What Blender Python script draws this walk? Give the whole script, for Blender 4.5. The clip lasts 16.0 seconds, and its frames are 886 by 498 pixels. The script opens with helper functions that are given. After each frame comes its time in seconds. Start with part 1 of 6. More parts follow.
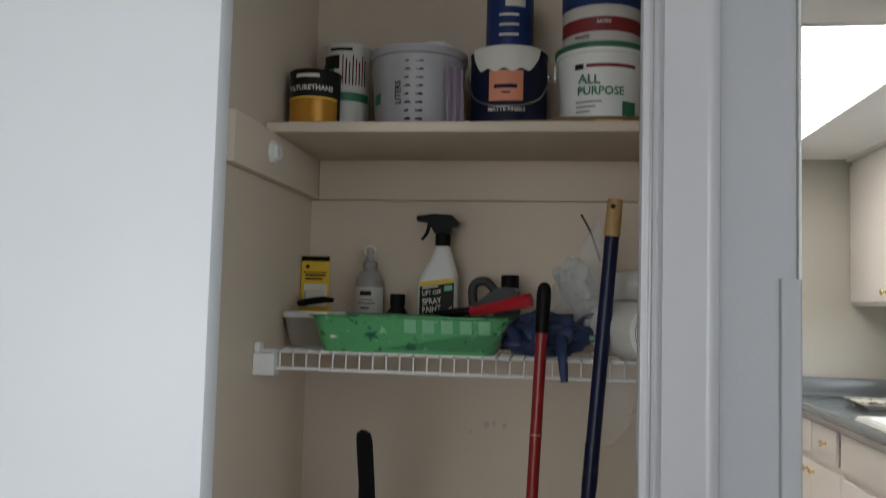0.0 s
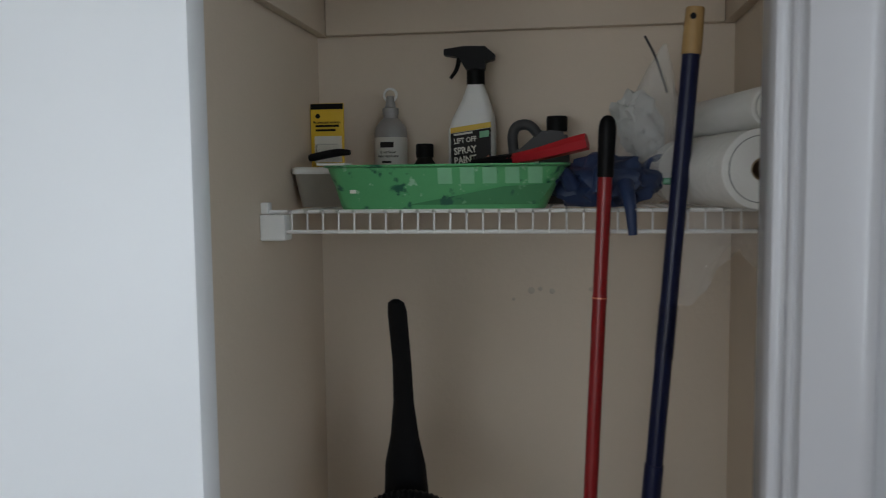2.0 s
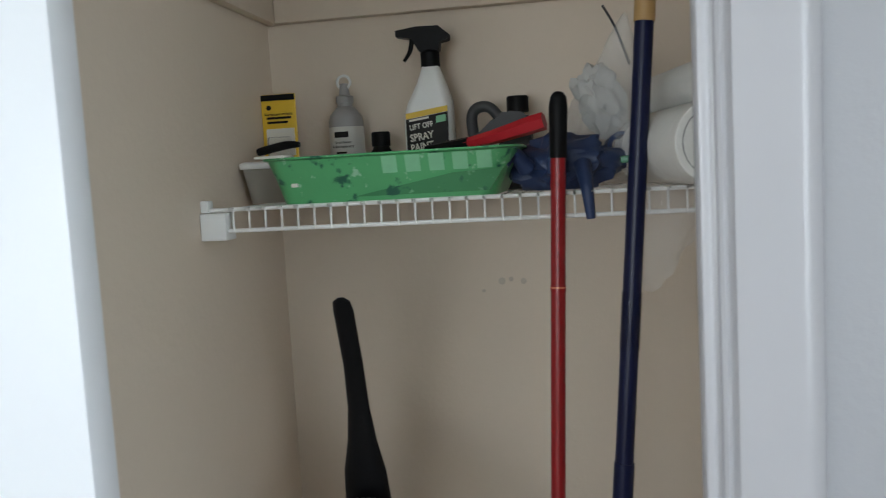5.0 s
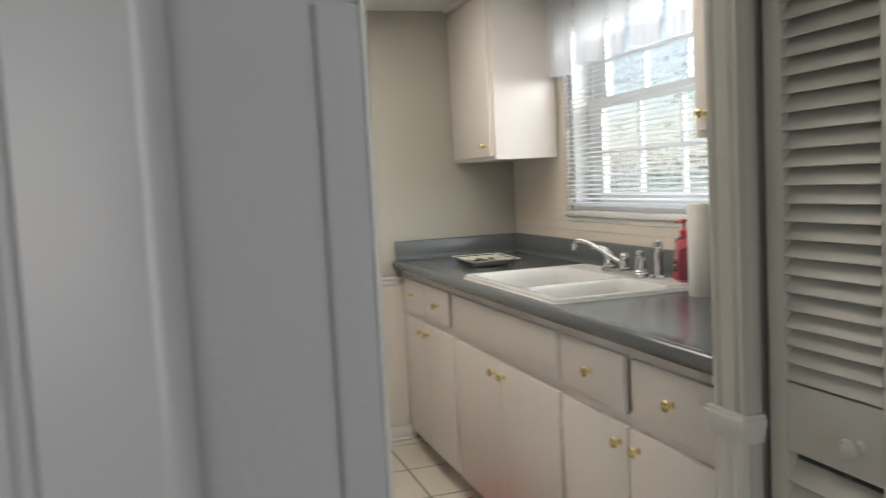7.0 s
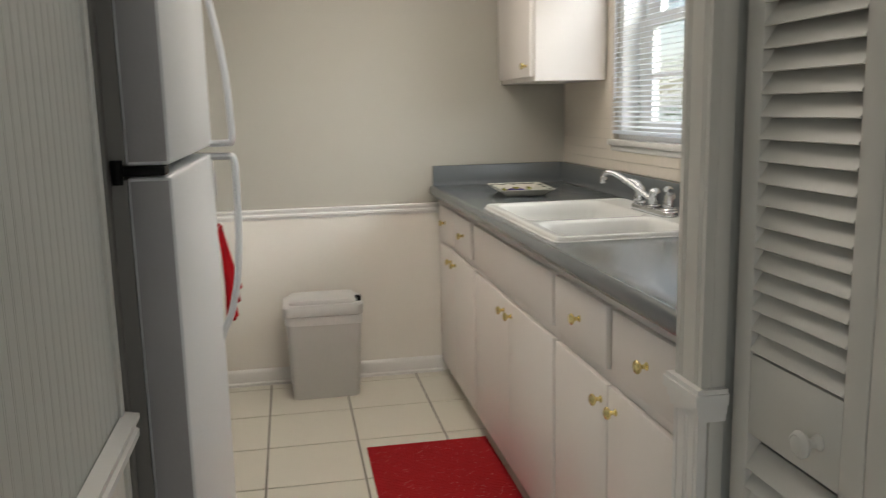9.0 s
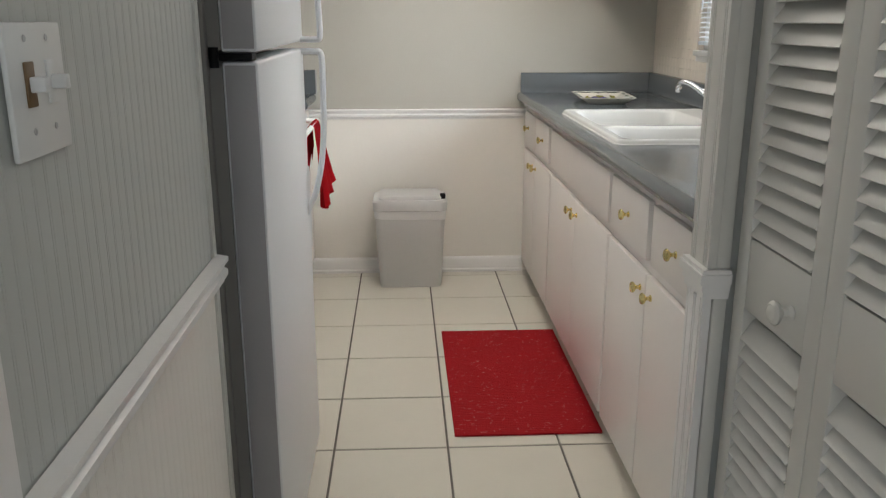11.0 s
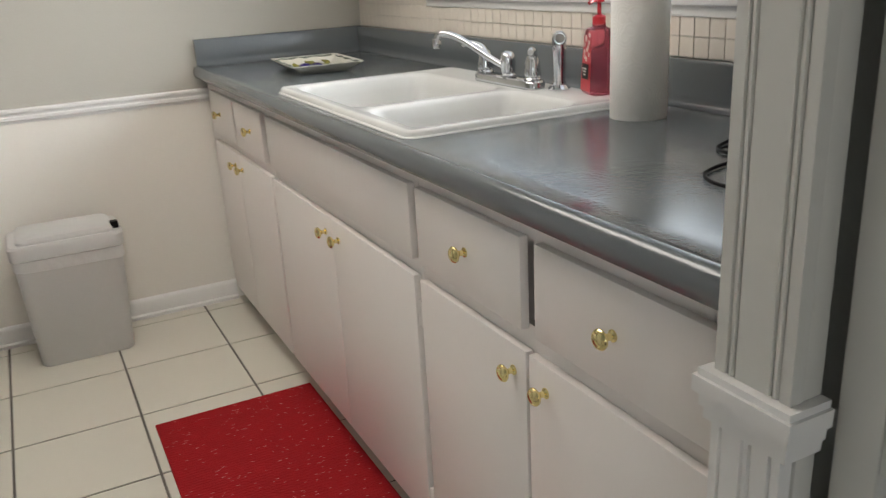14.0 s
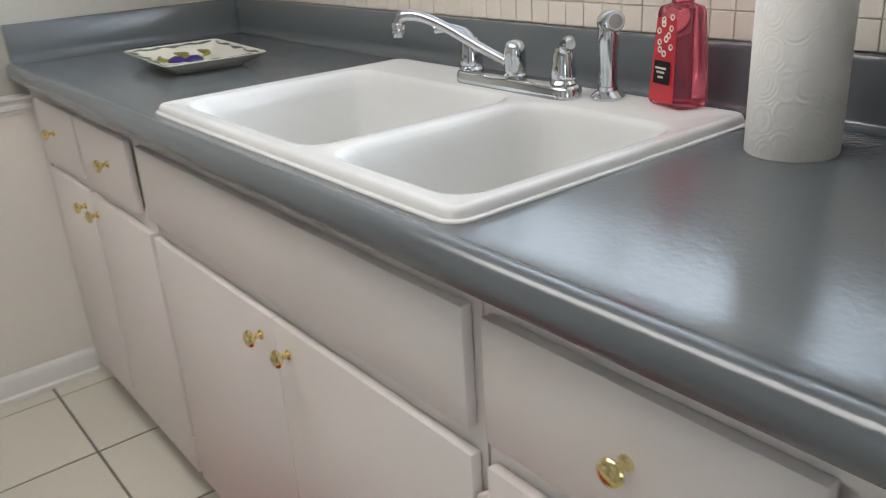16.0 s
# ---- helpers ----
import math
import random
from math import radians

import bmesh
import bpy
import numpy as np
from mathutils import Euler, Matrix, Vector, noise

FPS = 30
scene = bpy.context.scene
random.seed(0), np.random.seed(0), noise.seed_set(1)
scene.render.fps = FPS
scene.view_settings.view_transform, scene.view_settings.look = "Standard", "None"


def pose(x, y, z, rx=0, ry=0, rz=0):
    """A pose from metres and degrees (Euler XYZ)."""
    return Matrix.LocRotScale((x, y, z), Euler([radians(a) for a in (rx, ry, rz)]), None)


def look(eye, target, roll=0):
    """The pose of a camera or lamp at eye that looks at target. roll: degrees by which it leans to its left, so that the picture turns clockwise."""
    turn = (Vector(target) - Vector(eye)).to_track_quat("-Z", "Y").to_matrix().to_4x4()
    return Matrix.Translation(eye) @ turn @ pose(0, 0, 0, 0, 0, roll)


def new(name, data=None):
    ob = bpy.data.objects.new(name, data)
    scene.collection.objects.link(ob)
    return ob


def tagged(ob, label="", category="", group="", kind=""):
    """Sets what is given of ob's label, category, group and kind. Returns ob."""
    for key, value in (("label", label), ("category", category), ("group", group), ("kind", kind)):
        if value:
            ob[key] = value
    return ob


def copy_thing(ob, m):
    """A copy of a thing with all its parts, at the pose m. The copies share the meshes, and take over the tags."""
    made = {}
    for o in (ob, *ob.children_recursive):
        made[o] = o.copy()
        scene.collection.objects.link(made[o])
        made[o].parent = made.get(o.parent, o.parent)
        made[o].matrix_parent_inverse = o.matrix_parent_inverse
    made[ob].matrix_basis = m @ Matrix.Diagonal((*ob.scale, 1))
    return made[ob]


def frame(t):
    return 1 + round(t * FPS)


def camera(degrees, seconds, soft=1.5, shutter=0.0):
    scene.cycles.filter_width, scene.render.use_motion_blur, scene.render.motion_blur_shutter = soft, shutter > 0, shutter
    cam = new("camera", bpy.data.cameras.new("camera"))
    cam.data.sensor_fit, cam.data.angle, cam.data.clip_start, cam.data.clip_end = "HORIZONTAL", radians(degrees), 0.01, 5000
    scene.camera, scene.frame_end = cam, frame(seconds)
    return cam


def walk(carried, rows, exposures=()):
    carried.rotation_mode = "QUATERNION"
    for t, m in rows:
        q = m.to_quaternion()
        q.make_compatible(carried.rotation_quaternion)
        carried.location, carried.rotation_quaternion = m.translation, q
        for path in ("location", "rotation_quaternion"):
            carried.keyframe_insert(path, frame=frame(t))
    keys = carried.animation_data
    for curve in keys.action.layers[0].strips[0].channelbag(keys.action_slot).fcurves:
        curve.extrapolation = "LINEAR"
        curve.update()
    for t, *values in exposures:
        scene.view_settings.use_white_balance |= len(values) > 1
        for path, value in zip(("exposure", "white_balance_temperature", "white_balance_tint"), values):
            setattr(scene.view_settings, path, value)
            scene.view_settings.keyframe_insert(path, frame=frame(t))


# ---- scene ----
cam = camera(56.7, 16.0, soft=1.1, shutter=0.4)
PATH = [
    (0, (1.107, 2.719, 1.35), (0.841, 4.697, 1.478), 1.5),
    (0.5, (1.098, 2.719, 1.321), (0.84, 4.702, 1.291), 1.0),
    (1, (1.088, 2.731, 1.307), (0.839, 4.712, 1.183), 0.8),
    (1.5, (1.073, 2.81, 1.297), (0.822, 4.788, 1.135), 0.6),
    (2, (1.037, 2.933, 1.304), (0.749, 4.906, 1.136), -0.6),
    (2.5, (0.952, 2.977, 1.295), (0.645, 4.946, 1.12), -2.0),
    (3, (0.866, 2.988, 1.288), (0.564, 4.957, 1.11), -3.1),
    (3.2, (0.855, 2.989, 1.285), (0.577, 4.961, 1.097), -3.2),
    (5.5, (1.175, 3.016, 1.299), (0.827, 4.976, 1.111), -3.2),
    (6, (1.193, 3.03, 1.293), (1.091, 5.021, 1.129), -3.4),
    (6.5, (1.24, 3.152, 1.299), (1.475, 5.132, 1.14), -3.3),
    (7, (1.278, 3.242, 1.302), (1.887, 5.14, 1.137), -3.0),
    (7.5, (1.309, 3.304, 1.295), (2.081, 5.139, 1.11), -3.6),
    (8, (1.368, 3.362, 1.279), (2.159, 5.187, 1.073), -4.5),
    (8.5, (1.457, 3.361, 1.286), (2.17, 5.212, 1.028), -4.9),
    (9, (1.634, 3.352, 1.287), (1.991, 5.291, 0.946), -1.3),
    (9.5, (1.683, 3.323, 1.274), (1.879, 5.281, 0.913), -1.2),
    (9.7, (1.676, 3.282, 1.276), (1.848, 5.239, 0.904), -1.1),
    (11.8, (1.735, 3.102, 1.266), (1.673, 5.008, 0.663), 2.3),
    (12, (1.717, 3.183, 1.271), (1.539, 5.082, 0.67), 0.9),
    (12.5, (1.671, 3.392, 1.29), (1.635, 5.311, 0.727), -1.6),
    (13, (1.716, 3.674, 1.247), (2.135, 5.554, 0.708), -1.1),
    (13.5, (1.741, 3.893, 1.227), (2.38, 5.701, 0.662), -1.9),
    (14, (1.708, 4.074, 1.223), (2.548, 5.767, 0.568), -3.2),
    (14.5, (1.722, 4.221, 1.211), (2.608, 5.852, 0.467), -3.8),
    (15, (1.809, 4.441, 1.207), (2.738, 6.053, 0.472), -1.9),
    (15.5, (1.845, 4.657, 1.207), (2.831, 6.231, 0.465), -2.2),
    (16, (1.843, 4.84, 1.218), (2.968, 6.306, 0.455), -3.6),
]
EXPOSURES = [(0.0, 0.18, 6500, 10), (3.0, 0.0, 6250, 10), (5.3, 0.8, 6250, 8), (6.0, 0.4, 6600, 11), (7.0, -0.2, 6950, 11), (8.2, -0.3, 7150, 11), (9.0, -0.22, 7000, 11), (9.7, -0.15, 6900, 11), (12.0, 0.05, 6400, 11), (12.5, 0.0, 6750, 13), (13.5, 0.0, 6700, 11), (14.5, 0.05, 6500, 11), (16.0, 0.05, 6250, 12)]
walk(cam, [(t, look(eye, target, roll)) for t, eye, target, roll in PATH], EXPOSURES)

# ---- world and large lights ----
world = bpy.data.worlds.new("sky")
scene.world = world
world.use_nodes = True
sky = world.node_tree.nodes.new("ShaderNodeTexSky")
sky.sky_type, sky.sun_disc = "NISHITA", False
sky.sun_elevation, sky.sun_rotation = radians(48), radians(200)
world.node_tree.links.new(sky.outputs[0], world.node_tree.nodes["Background"].inputs[0])
world.node_tree.nodes["Background"].inputs[1].default_value = 0.12
sun = new("sun", bpy.data.lights.new("sun", "SUN"))
sun.data.energy, sun.data.angle, sun.data.color = 2.5, radians(0.6), (1, 0.95, 0.87)
sun.matrix_world = pose(0, 0, 6, 42, 0, -20)


def window_light(name, m, w, h, watts, colour):
    """An area lamp for the sky's light, in a window's opening or outside it."""
    lamp = new(name, bpy.data.lights.new(name, "AREA"))
    lamp.data.shape, lamp.data.size, lamp.data.size_y = "RECTANGLE", w, h
    lamp.data.energy, lamp.data.color = watts, colour
    lamp.matrix_world = m
    return lamp


window_light("hall_window_light", look((0.15, 0.02, 1.3), (0.35, 2, 1.15)), 1.9, 1.3, 24, (0.87, 0.935, 1.0))
window_light("hall_side_window_light", look((2.305, 1.7, 1.35), (1.3, 1.7, 1.3)), 1.4, 1.3, 19, (0.87, 0.935, 1.0))

# Added lamp outside the window, angled to brighten the corner cabinet's side.
window_light("kitchen_window_fill", look((4.1, 4.85, 2.1), (2.85, 6.45, 1.6)), 1.4, 1.2, 120, (0.90, 0.96, 1.0))

# ---- materials ----
MATS = {}


def mat(name, col, rough=0.5, metal=0.0, var=0.06, scale=6.0, bump=0.08, bscale=90.0, spec=0.5, coat=0.0, rand=0.0):
    """A painted or plain surface: colour that drifts at two scales, fine relief, uneven gloss."""
    m = bpy.data.materials.new(name)
    m.use_nodes = True
    t = m.node_tree
    b = t.nodes["Principled BSDF"]
    co = t.nodes.new("ShaderNodeTexCoord")
    big, fine = t.nodes.new("ShaderNodeTexNoise"), t.nodes.new("ShaderNodeTexNoise")
    for n, s, d in ((big, scale, 4), (fine, bscale, 3)):
        n.inputs["Scale"].default_value, n.inputs["Detail"].default_value = s, d
        t.links.new(co.outputs["Object"], n.inputs["Vector"])
    mix = t.nodes.new("ShaderNodeMix")
    mix.data_type = "RGBA"
    mix.inputs[6].default_value = (*[c * (1 - var) for c in col], 1)
    mix.inputs[7].default_value = (*[min(1, c * (1 + var)) for c in col], 1)
    add = t.nodes.new("ShaderNodeMath")
    add.operation = "MULTIPLY_ADD"
    add.inputs[1].default_value, add.inputs[2].default_value = 0.3, 0.35 - 0.15
    t.links.new(fine.outputs[0], add.inputs[0])
    s2 = t.nodes.new("ShaderNodeMath")
    s2.operation = "MULTIPLY_ADD"
    s2.inputs[1].default_value = 0.7
    t.links.new(big.outputs[0], s2.inputs[0])
    t.links.new(add.outputs[0], s2.inputs[2])
    out = s2
    if rand:
        oi = t.nodes.new("ShaderNodeObjectInfo")
        r = t.nodes.new("ShaderNodeMath")
        r.operation = "MULTIPLY_ADD"
        r.inputs[1].default_value = rand
        t.links.new(oi.outputs["Random"], r.inputs[0])
        t.links.new(s2.outputs[0], r.inputs[2])
        out = r
    t.links.new(out.outputs[0], mix.inputs[0])
    t.links.new(mix.outputs[2], b.inputs["Base Color"])
    rr = t.nodes.new("ShaderNodeMath")
    rr.operation = "MULTIPLY_ADD"
    rr.inputs[1].default_value, rr.inputs[2].default_value = 0.16, rough - 0.08
    t.links.new(big.outputs[0], rr.inputs[0])
    t.links.new(rr.outputs[0], b.inputs["Roughness"])
    b.inputs["Metallic"].default_value = metal
    b.inputs["Specular IOR Level"].default_value = spec
    b.inputs["Coat Weight"].default_value = coat
    if bump:
        bn = t.nodes.new("ShaderNodeBump")
        bn.inputs["Strength"].default_value, bn.inputs["Distance"].default_value = bump, 0.004
        t.links.new(fine.outputs[0], bn.inputs["Height"])
        t.links.new(bn.outputs[0], b.inputs["Normal"])
    MATS[name] = m
    return m


def glassy(name, col, rough=0.05, trans=1.0, ior=1.4, alpha=1.0):
    m = bpy.data.materials.new(name)
    m.use_nodes = True
    b = m.node_tree.nodes["Principled BSDF"]
    b.inputs["Base Color"].default_value = (*col, 1)
    b.inputs["Roughness"].default_value, b.inputs["Transmission Weight"].default_value = rough, trans
    b.inputs["IOR"].default_value, b.inputs["Alpha"].default_value = ior, alpha
    MATS[name] = m
    return m


def glow(name, col, strength):
    m = bpy.data.materials.new(name)
    m.use_nodes = True
    b = m.node_tree.nodes["Principled BSDF"]
    b.inputs["Base Color"].default_value = (0.8, 0.8, 0.8, 1)
    b.inputs["Emission Color"].default_value = (*col, 1)
    b.inputs["Emission Strength"].default_value = strength
    MATS[name] = m
    return m


M_WALL = mat("white wall paint", (0.74, 0.74, 0.72), 0.55, bump=0.12, bscale=140)
M_CLOSET = mat("closet paint", (0.65, 0.552, 0.445), 0.6, bump=0.15, bscale=110, var=0.05)
M_SAGE = mat("sage grey wall paint", (0.45, 0.435, 0.385), 0.65, bump=0.12, bscale=140, var=0.03)
M_GREY = mat("grey wall paint", (0.52, 0.53, 0.50), 0.6, bump=0.1, bscale=120, var=0.03)
M_WAINS = mat("cream wainscot paint", (0.80, 0.77, 0.71), 0.5, bump=0.06, var=0.03)
M_TRIM = mat("white gloss trim paint", (0.76, 0.75, 0.73), 0.3, bump=0.05, bscale=40, var=0.03)
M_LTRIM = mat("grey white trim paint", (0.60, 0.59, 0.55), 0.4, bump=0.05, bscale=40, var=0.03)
# White casing gloss lowered to grey: shade on the casing put into its colour.
M_CASINGSHADE = mat("gloss casing paint darkened for shade", (0.455, 0.447, 0.465), 0.24, bump=0.06, bscale=30, var=0.04)
# Darker than the other hall walls: the shade beside the closet is in this colour.
M_HALLSHADE = mat("hall paint darkened for shade", (0.37, 0.37, 0.387), 0.5, bump=0.12, bscale=120, var=0.04)
# Serves the fridge doors' painted-in side shade and the splash's grey end strip.
M_EDGE = mat("shaded enamel and grey edge strip", (0.36, 0.35, 0.36), 0.4, bump=0.1, bscale=160)
M_DOOR = mat("white door paint", (0.76, 0.77, 0.79), 0.38, bump=0.06, bscale=30, var=0.02)
M_CAB = mat("cabinet paint", (0.80, 0.755, 0.72), 0.40, bump=0.09, bscale=55, var=0.025)
M_CEIL = mat("ceiling paint", (0.74, 0.73, 0.70), 0.8, bump=0.25, bscale=120)
M_GROUT = mat("tile grout", (0.155, 0.14, 0.12), 0.85, bump=0.3, bscale=200, var=0.2)
M_TILE = mat("cream floor tile", (0.63, 0.60, 0.52), 0.3, bump=0.06, bscale=30, var=0.05, rand=0.35)
M_WTILE = mat("pale wall tile", (0.76, 0.695, 0.61), 0.22, bump=0.03, bscale=20, var=0.03, rand=0.3)
M_WGROUT = mat("wall tile grout", (0.62, 0.57, 0.50), 0.8, bump=0.2, bscale=200)
M_COUNTER = mat("dark grey painted countertop", (0.112, 0.127, 0.137), 0.19, bump=0.09, bscale=110, var=0.05, spec=0.8)
M_SINK = mat("white enamel", (0.68, 0.685, 0.67), 0.16, bump=0.0, var=0.02)
M_CHROME = mat("chrome", (0.62, 0.63, 0.64), 0.11, 1.0, bump=0.0, var=0.02)
M_BRASS = mat("polished brass", (0.80, 0.68, 0.33), 0.17, 1.0, bump=0.0, var=0.05)
M_STEEL = mat("dull steel", (0.5, 0.5, 0.5), 0.35, 1.0, bump=0.05)
M_FRIDGE = mat("fridge enamel", (0.74, 0.76, 0.78), 0.42, bump=0.25, bscale=160, var=0.02)
M_GASKET = mat("grey gasket and shaded cabinet", (0.22, 0.21, 0.20), 0.6)
M_BLACK = mat("black plastic", (0.005, 0.005, 0.0055), 0.5, bump=0.05, spec=0.14)
M_DARKGLASS = mat("black oven glass", (0.01, 0.01, 0.012), 0.08, bump=0.0)
M_BIN = mat("pale grey bin plastic", (0.58, 0.575, 0.56), 0.42, bump=0.05)
M_BAG = mat("white bin liner", (0.78, 0.78, 0.77), 0.35, bump=0.5, bscale=40)
M_RUG = mat("red woven rug", (0.36, 0.018, 0.022), 0.95, bump=0.9, bscale=420, var=0.25, scale=40, spec=0.1)
M_FLECK = mat("pale rug fleck", (0.55, 0.22, 0.2), 0.9)
M_TOWEL = mat("red towel cloth", (0.50, 0.012, 0.018), 0.95, bump=0.6, bscale=300, spec=0.1)
M_WOODEND = mat("tan plastic grip", (0.42, 0.26, 0.10), 0.5, bump=0.2)
M_NAVY = mat("navy pole paint", (0.006, 0.009, 0.040), 0.34, spec=0.3)
M_REDPOLE = mat("red pole paint", (0.26, 0.010, 0.013), 0.34, var=0.12)
M_PALEGREEN = mat("pale green", (0.20, 0.46, 0.26), 0.6, var=0.2, scale=40)
M_WHITEP = mat("white plastic", (0.78, 0.78, 0.76), 0.4)
M_WIRE = mat("white coated wire", (0.78, 0.77, 0.75), 0.4, bump=0.0)
M_GREYP = mat("grey plastic", (0.055, 0.055, 0.057), 0.5, spec=0.25)
M_GREYB = mat("grey bottle plastic", (0.30, 0.29, 0.28), 0.45)
M_YELLOW = mat("yellow card", (0.72, 0.46, 0.03), 0.5, var=0.08)
M_CARDW = mat("pale card", (0.66, 0.63, 0.55), 0.6)
M_CLEAR = glassy("clear plastic", (0.9, 0.9, 0.9), 0.15, 1.0, 1.2, 0.45)
M_MILKY = mat("milky plastic", (0.36, 0.35, 0.37), 0.4, var=0.10)
M_BAGFILM = glassy("clear bag film", (0.95, 0.96, 0.96), 0.2, 0.35, 1.2, 0.32)
M_HANGFILM = glassy("crinkled clear film", (0.95, 0.96, 0.96), 0.08, 0.35, 1.4, 0.22)
M_FROST = mat("frosted grey plastic", (0.42, 0.40, 0.36), 0.35, var=0.2, scale=30)
M_FROST.node_tree.nodes["Principled BSDF"].inputs["Transmission Weight"].default_value = 0.3
M_AMBER = mat("amber can label", (0.55, 0.25, 0.03), 0.25, 0.4)
M_CANBLACK = mat("dark can label", (0.012, 0.010, 0.009), 0.5, spec=0.18)
M_CANWHITE = mat("white can label", (0.58, 0.56, 0.51), 0.4)
M_GREENLABEL = mat("green label", (0.03, 0.16, 0.08), 0.4)
M_NAVYLABEL = mat("navy label", (0.008, 0.011, 0.032), 0.5, spec=0.2)
M_BLUELABEL = mat("blue label", (0.012, 0.030, 0.115), 0.4, var=0.2, scale=30, spec=0.3)
M_ORANGE = mat("orange label", (0.70, 0.26, 0.15), 0.5)
M_REDLABEL = mat("dark red label", (0.20, 0.018, 0.020), 0.5)
M_SPLASH = mat("dried white paint", (0.70, 0.68, 0.62), 0.6, bump=0.4)
M_CLOTHW = mat("white crumpled cloth", (0.50, 0.50, 0.48), 0.9, bump=0.3, bscale=120, spec=0.1)
M_SCUFF = mat("faint grey scuff", (0.52, 0.45, 0.37), 0.6)
M_MAUVE = mat("mauve cloth", (0.35, 0.28, 0.36), 0.9, bump=0.6, bscale=200)
M_BLUECLOTH = mat("blue rubber glove", (0.022, 0.040, 0.105), 0.5, bump=0.3)
M_PAPER = mat("white paper towel", (0.80, 0.79, 0.76), 0.9, bump=0.5, bscale=60, spec=0.1, var=0.02)
M_KRAFT = mat("cardboard core", (0.30, 0.20, 0.11), 0.85)
M_WOODSTRIP = mat("stained wood strip", (0.14, 0.08, 0.03), 0.5, var=0.3)
M_SOAP = glassy("red liquid soap", (0.93, 0.22, 0.30), 0.06, 0.92, 1.3)
M_SOAPLABEL = mat("red soap label", (0.42, 0.02, 0.03), 0.35, var=0.3, scale=60)
M_REDP = mat("red plastic", (0.52, 0.02, 0.03), 0.3)
M_CHINA = mat("white glazed china", (0.76, 0.74, 0.66), 0.15, bump=0.0, var=0.02)
M_OLIVE = mat("olive glaze", (0.26, 0.25, 0.06), 0.25)
M_PLUM = mat("plum glaze", (0.045, 0.03, 0.15), 0.2)
M_SAGELINE = mat("grey green glaze", (0.14, 0.16, 0.13), 0.3)
def sheer(name, col, share, rough=0.6, bump=0.1, bscale=300):
    """Thin cloth or plastic that lets part of the light through, scattered."""
    m = mat(name, col, rough, bump=bump, bscale=bscale, var=0.02)
    t = m.node_tree
    tr, mx = t.nodes.new("ShaderNodeBsdfTranslucent"), t.nodes.new("ShaderNodeMixShader")
    tr.inputs[0].default_value, mx.inputs[0].default_value = (*col, 1), share
    t.links.new(t.nodes["Principled BSDF"].outputs[0], mx.inputs[1])
    t.links.new(tr.outputs[0], mx.inputs[2])
    t.links.new(mx.outputs[0], t.nodes["Material Output"].inputs[0])
    return m


M_FABRIC = sheer("sheer white curtain", (0.84, 0.85, 0.88), 0.5, 0.9, 0.2)
M_BLIND = sheer("white blind slat", (0.80, 0.83, 0.87), 0.45, 0.45, 0.0)
M_GLASS = glassy("window glass", (1, 1, 1), 0.0, 1.0, 1.45, 0.12)
M_PANEL = glow("lit ceiling lens", (1.0, 0.945, 0.87), 6.0)
M_LAMPWHITE = mat("ivory plastic", (0.72, 0.72, 0.70), 0.4)
M_LAWN = mat("lawn", (0.06, 0.10, 0.03), 0.95, var=0.4, scale=3, bump=0.6, bscale=30)
M_LEAF = mat("leaf", (0.07, 0.11, 0.05), 0.6, var=0.3)
M_BARK = mat("bark", (0.10, 0.08, 0.06), 0.9, bump=0.8, bscale=20)
M_FLOORW = mat("brown carpet", (0.20, 0.16, 0.12), 0.95, var=0.2, bump=0.8, bscale=300, spec=0.1)


def mottled(name, c1, c2, c3, rough):
    """Plastic smeared with two dried paints."""
    m = mat(name, c1, rough, var=0.15, scale=14)
    t = m.node_tree
    bs = t.nodes["Principled BSDF"]
    src = bs.inputs["Base Color"].links[0].from_socket
    co = t.nodes.new("ShaderNodeTexCoord")
    for col, sc, lo, hi in ((c2, 48, 0.59, 0.66), (c3, 70, 0.61, 0.68)):
        n = t.nodes.new("ShaderNodeTexNoise")
        n.inputs["Scale"].default_value, n.inputs["Detail"].default_value = sc, 6
        t.links.new(co.outputs["Object"], n.inputs["Vector"])
        r = t.nodes.new("ShaderNodeMapRange")
        r.inputs[1].default_value, r.inputs[2].default_value = lo, hi
        t.links.new(n.outputs[0], r.inputs[0])
        x = t.nodes.new("ShaderNodeMix")
        x.data_type = "RGBA"
        x.inputs[7].default_value = (*col, 1)
        t.links.new(r.outputs[0], x.inputs[0])
        t.links.new(src, x.inputs[6])
        src = x.outputs[2]
    t.links.new(src, bs.inputs["Base Color"])
    return m


M_TRAY = mottled("smeared green tray plastic", (0.085, 0.33, 0.13), (0.015, 0.10, 0.06), (0.30, 0.52, 0.34), 0.4)
# The tray's mottle again, with darker base and pale tones.
M_TRAYDARK = mottled("darker mottled tray plastic", (0.045, 0.20, 0.08), (0.015, 0.10, 0.06), (0.16, 0.38, 0.21), 0.4)
M_TOWELPAPER = mat("embossed paper towel", (0.80, 0.79, 0.76), 0.9, bump=0.0, spec=0.1, var=0.02)
tt = M_TOWELPAPER.node_tree
vo, co_, si, bu = tt.nodes.new("ShaderNodeTexVoronoi"), tt.nodes.new("ShaderNodeTexCoord"), tt.nodes.new("ShaderNodeMath"), tt.nodes.new("ShaderNodeBump")
vo.inputs["Scale"].default_value, vo.inputs["Randomness"].default_value = 26, 0.55
tt.links.new(co_.outputs["Object"], vo.inputs["Vector"])
mu = tt.nodes.new("ShaderNodeMath")
mu.operation, mu.inputs[1].default_value = "MULTIPLY", 48
si.operation = "SINE"
tt.links.new(vo.outputs["Distance"], mu.inputs[0])
tt.links.new(mu.outputs[0], si.inputs[0])
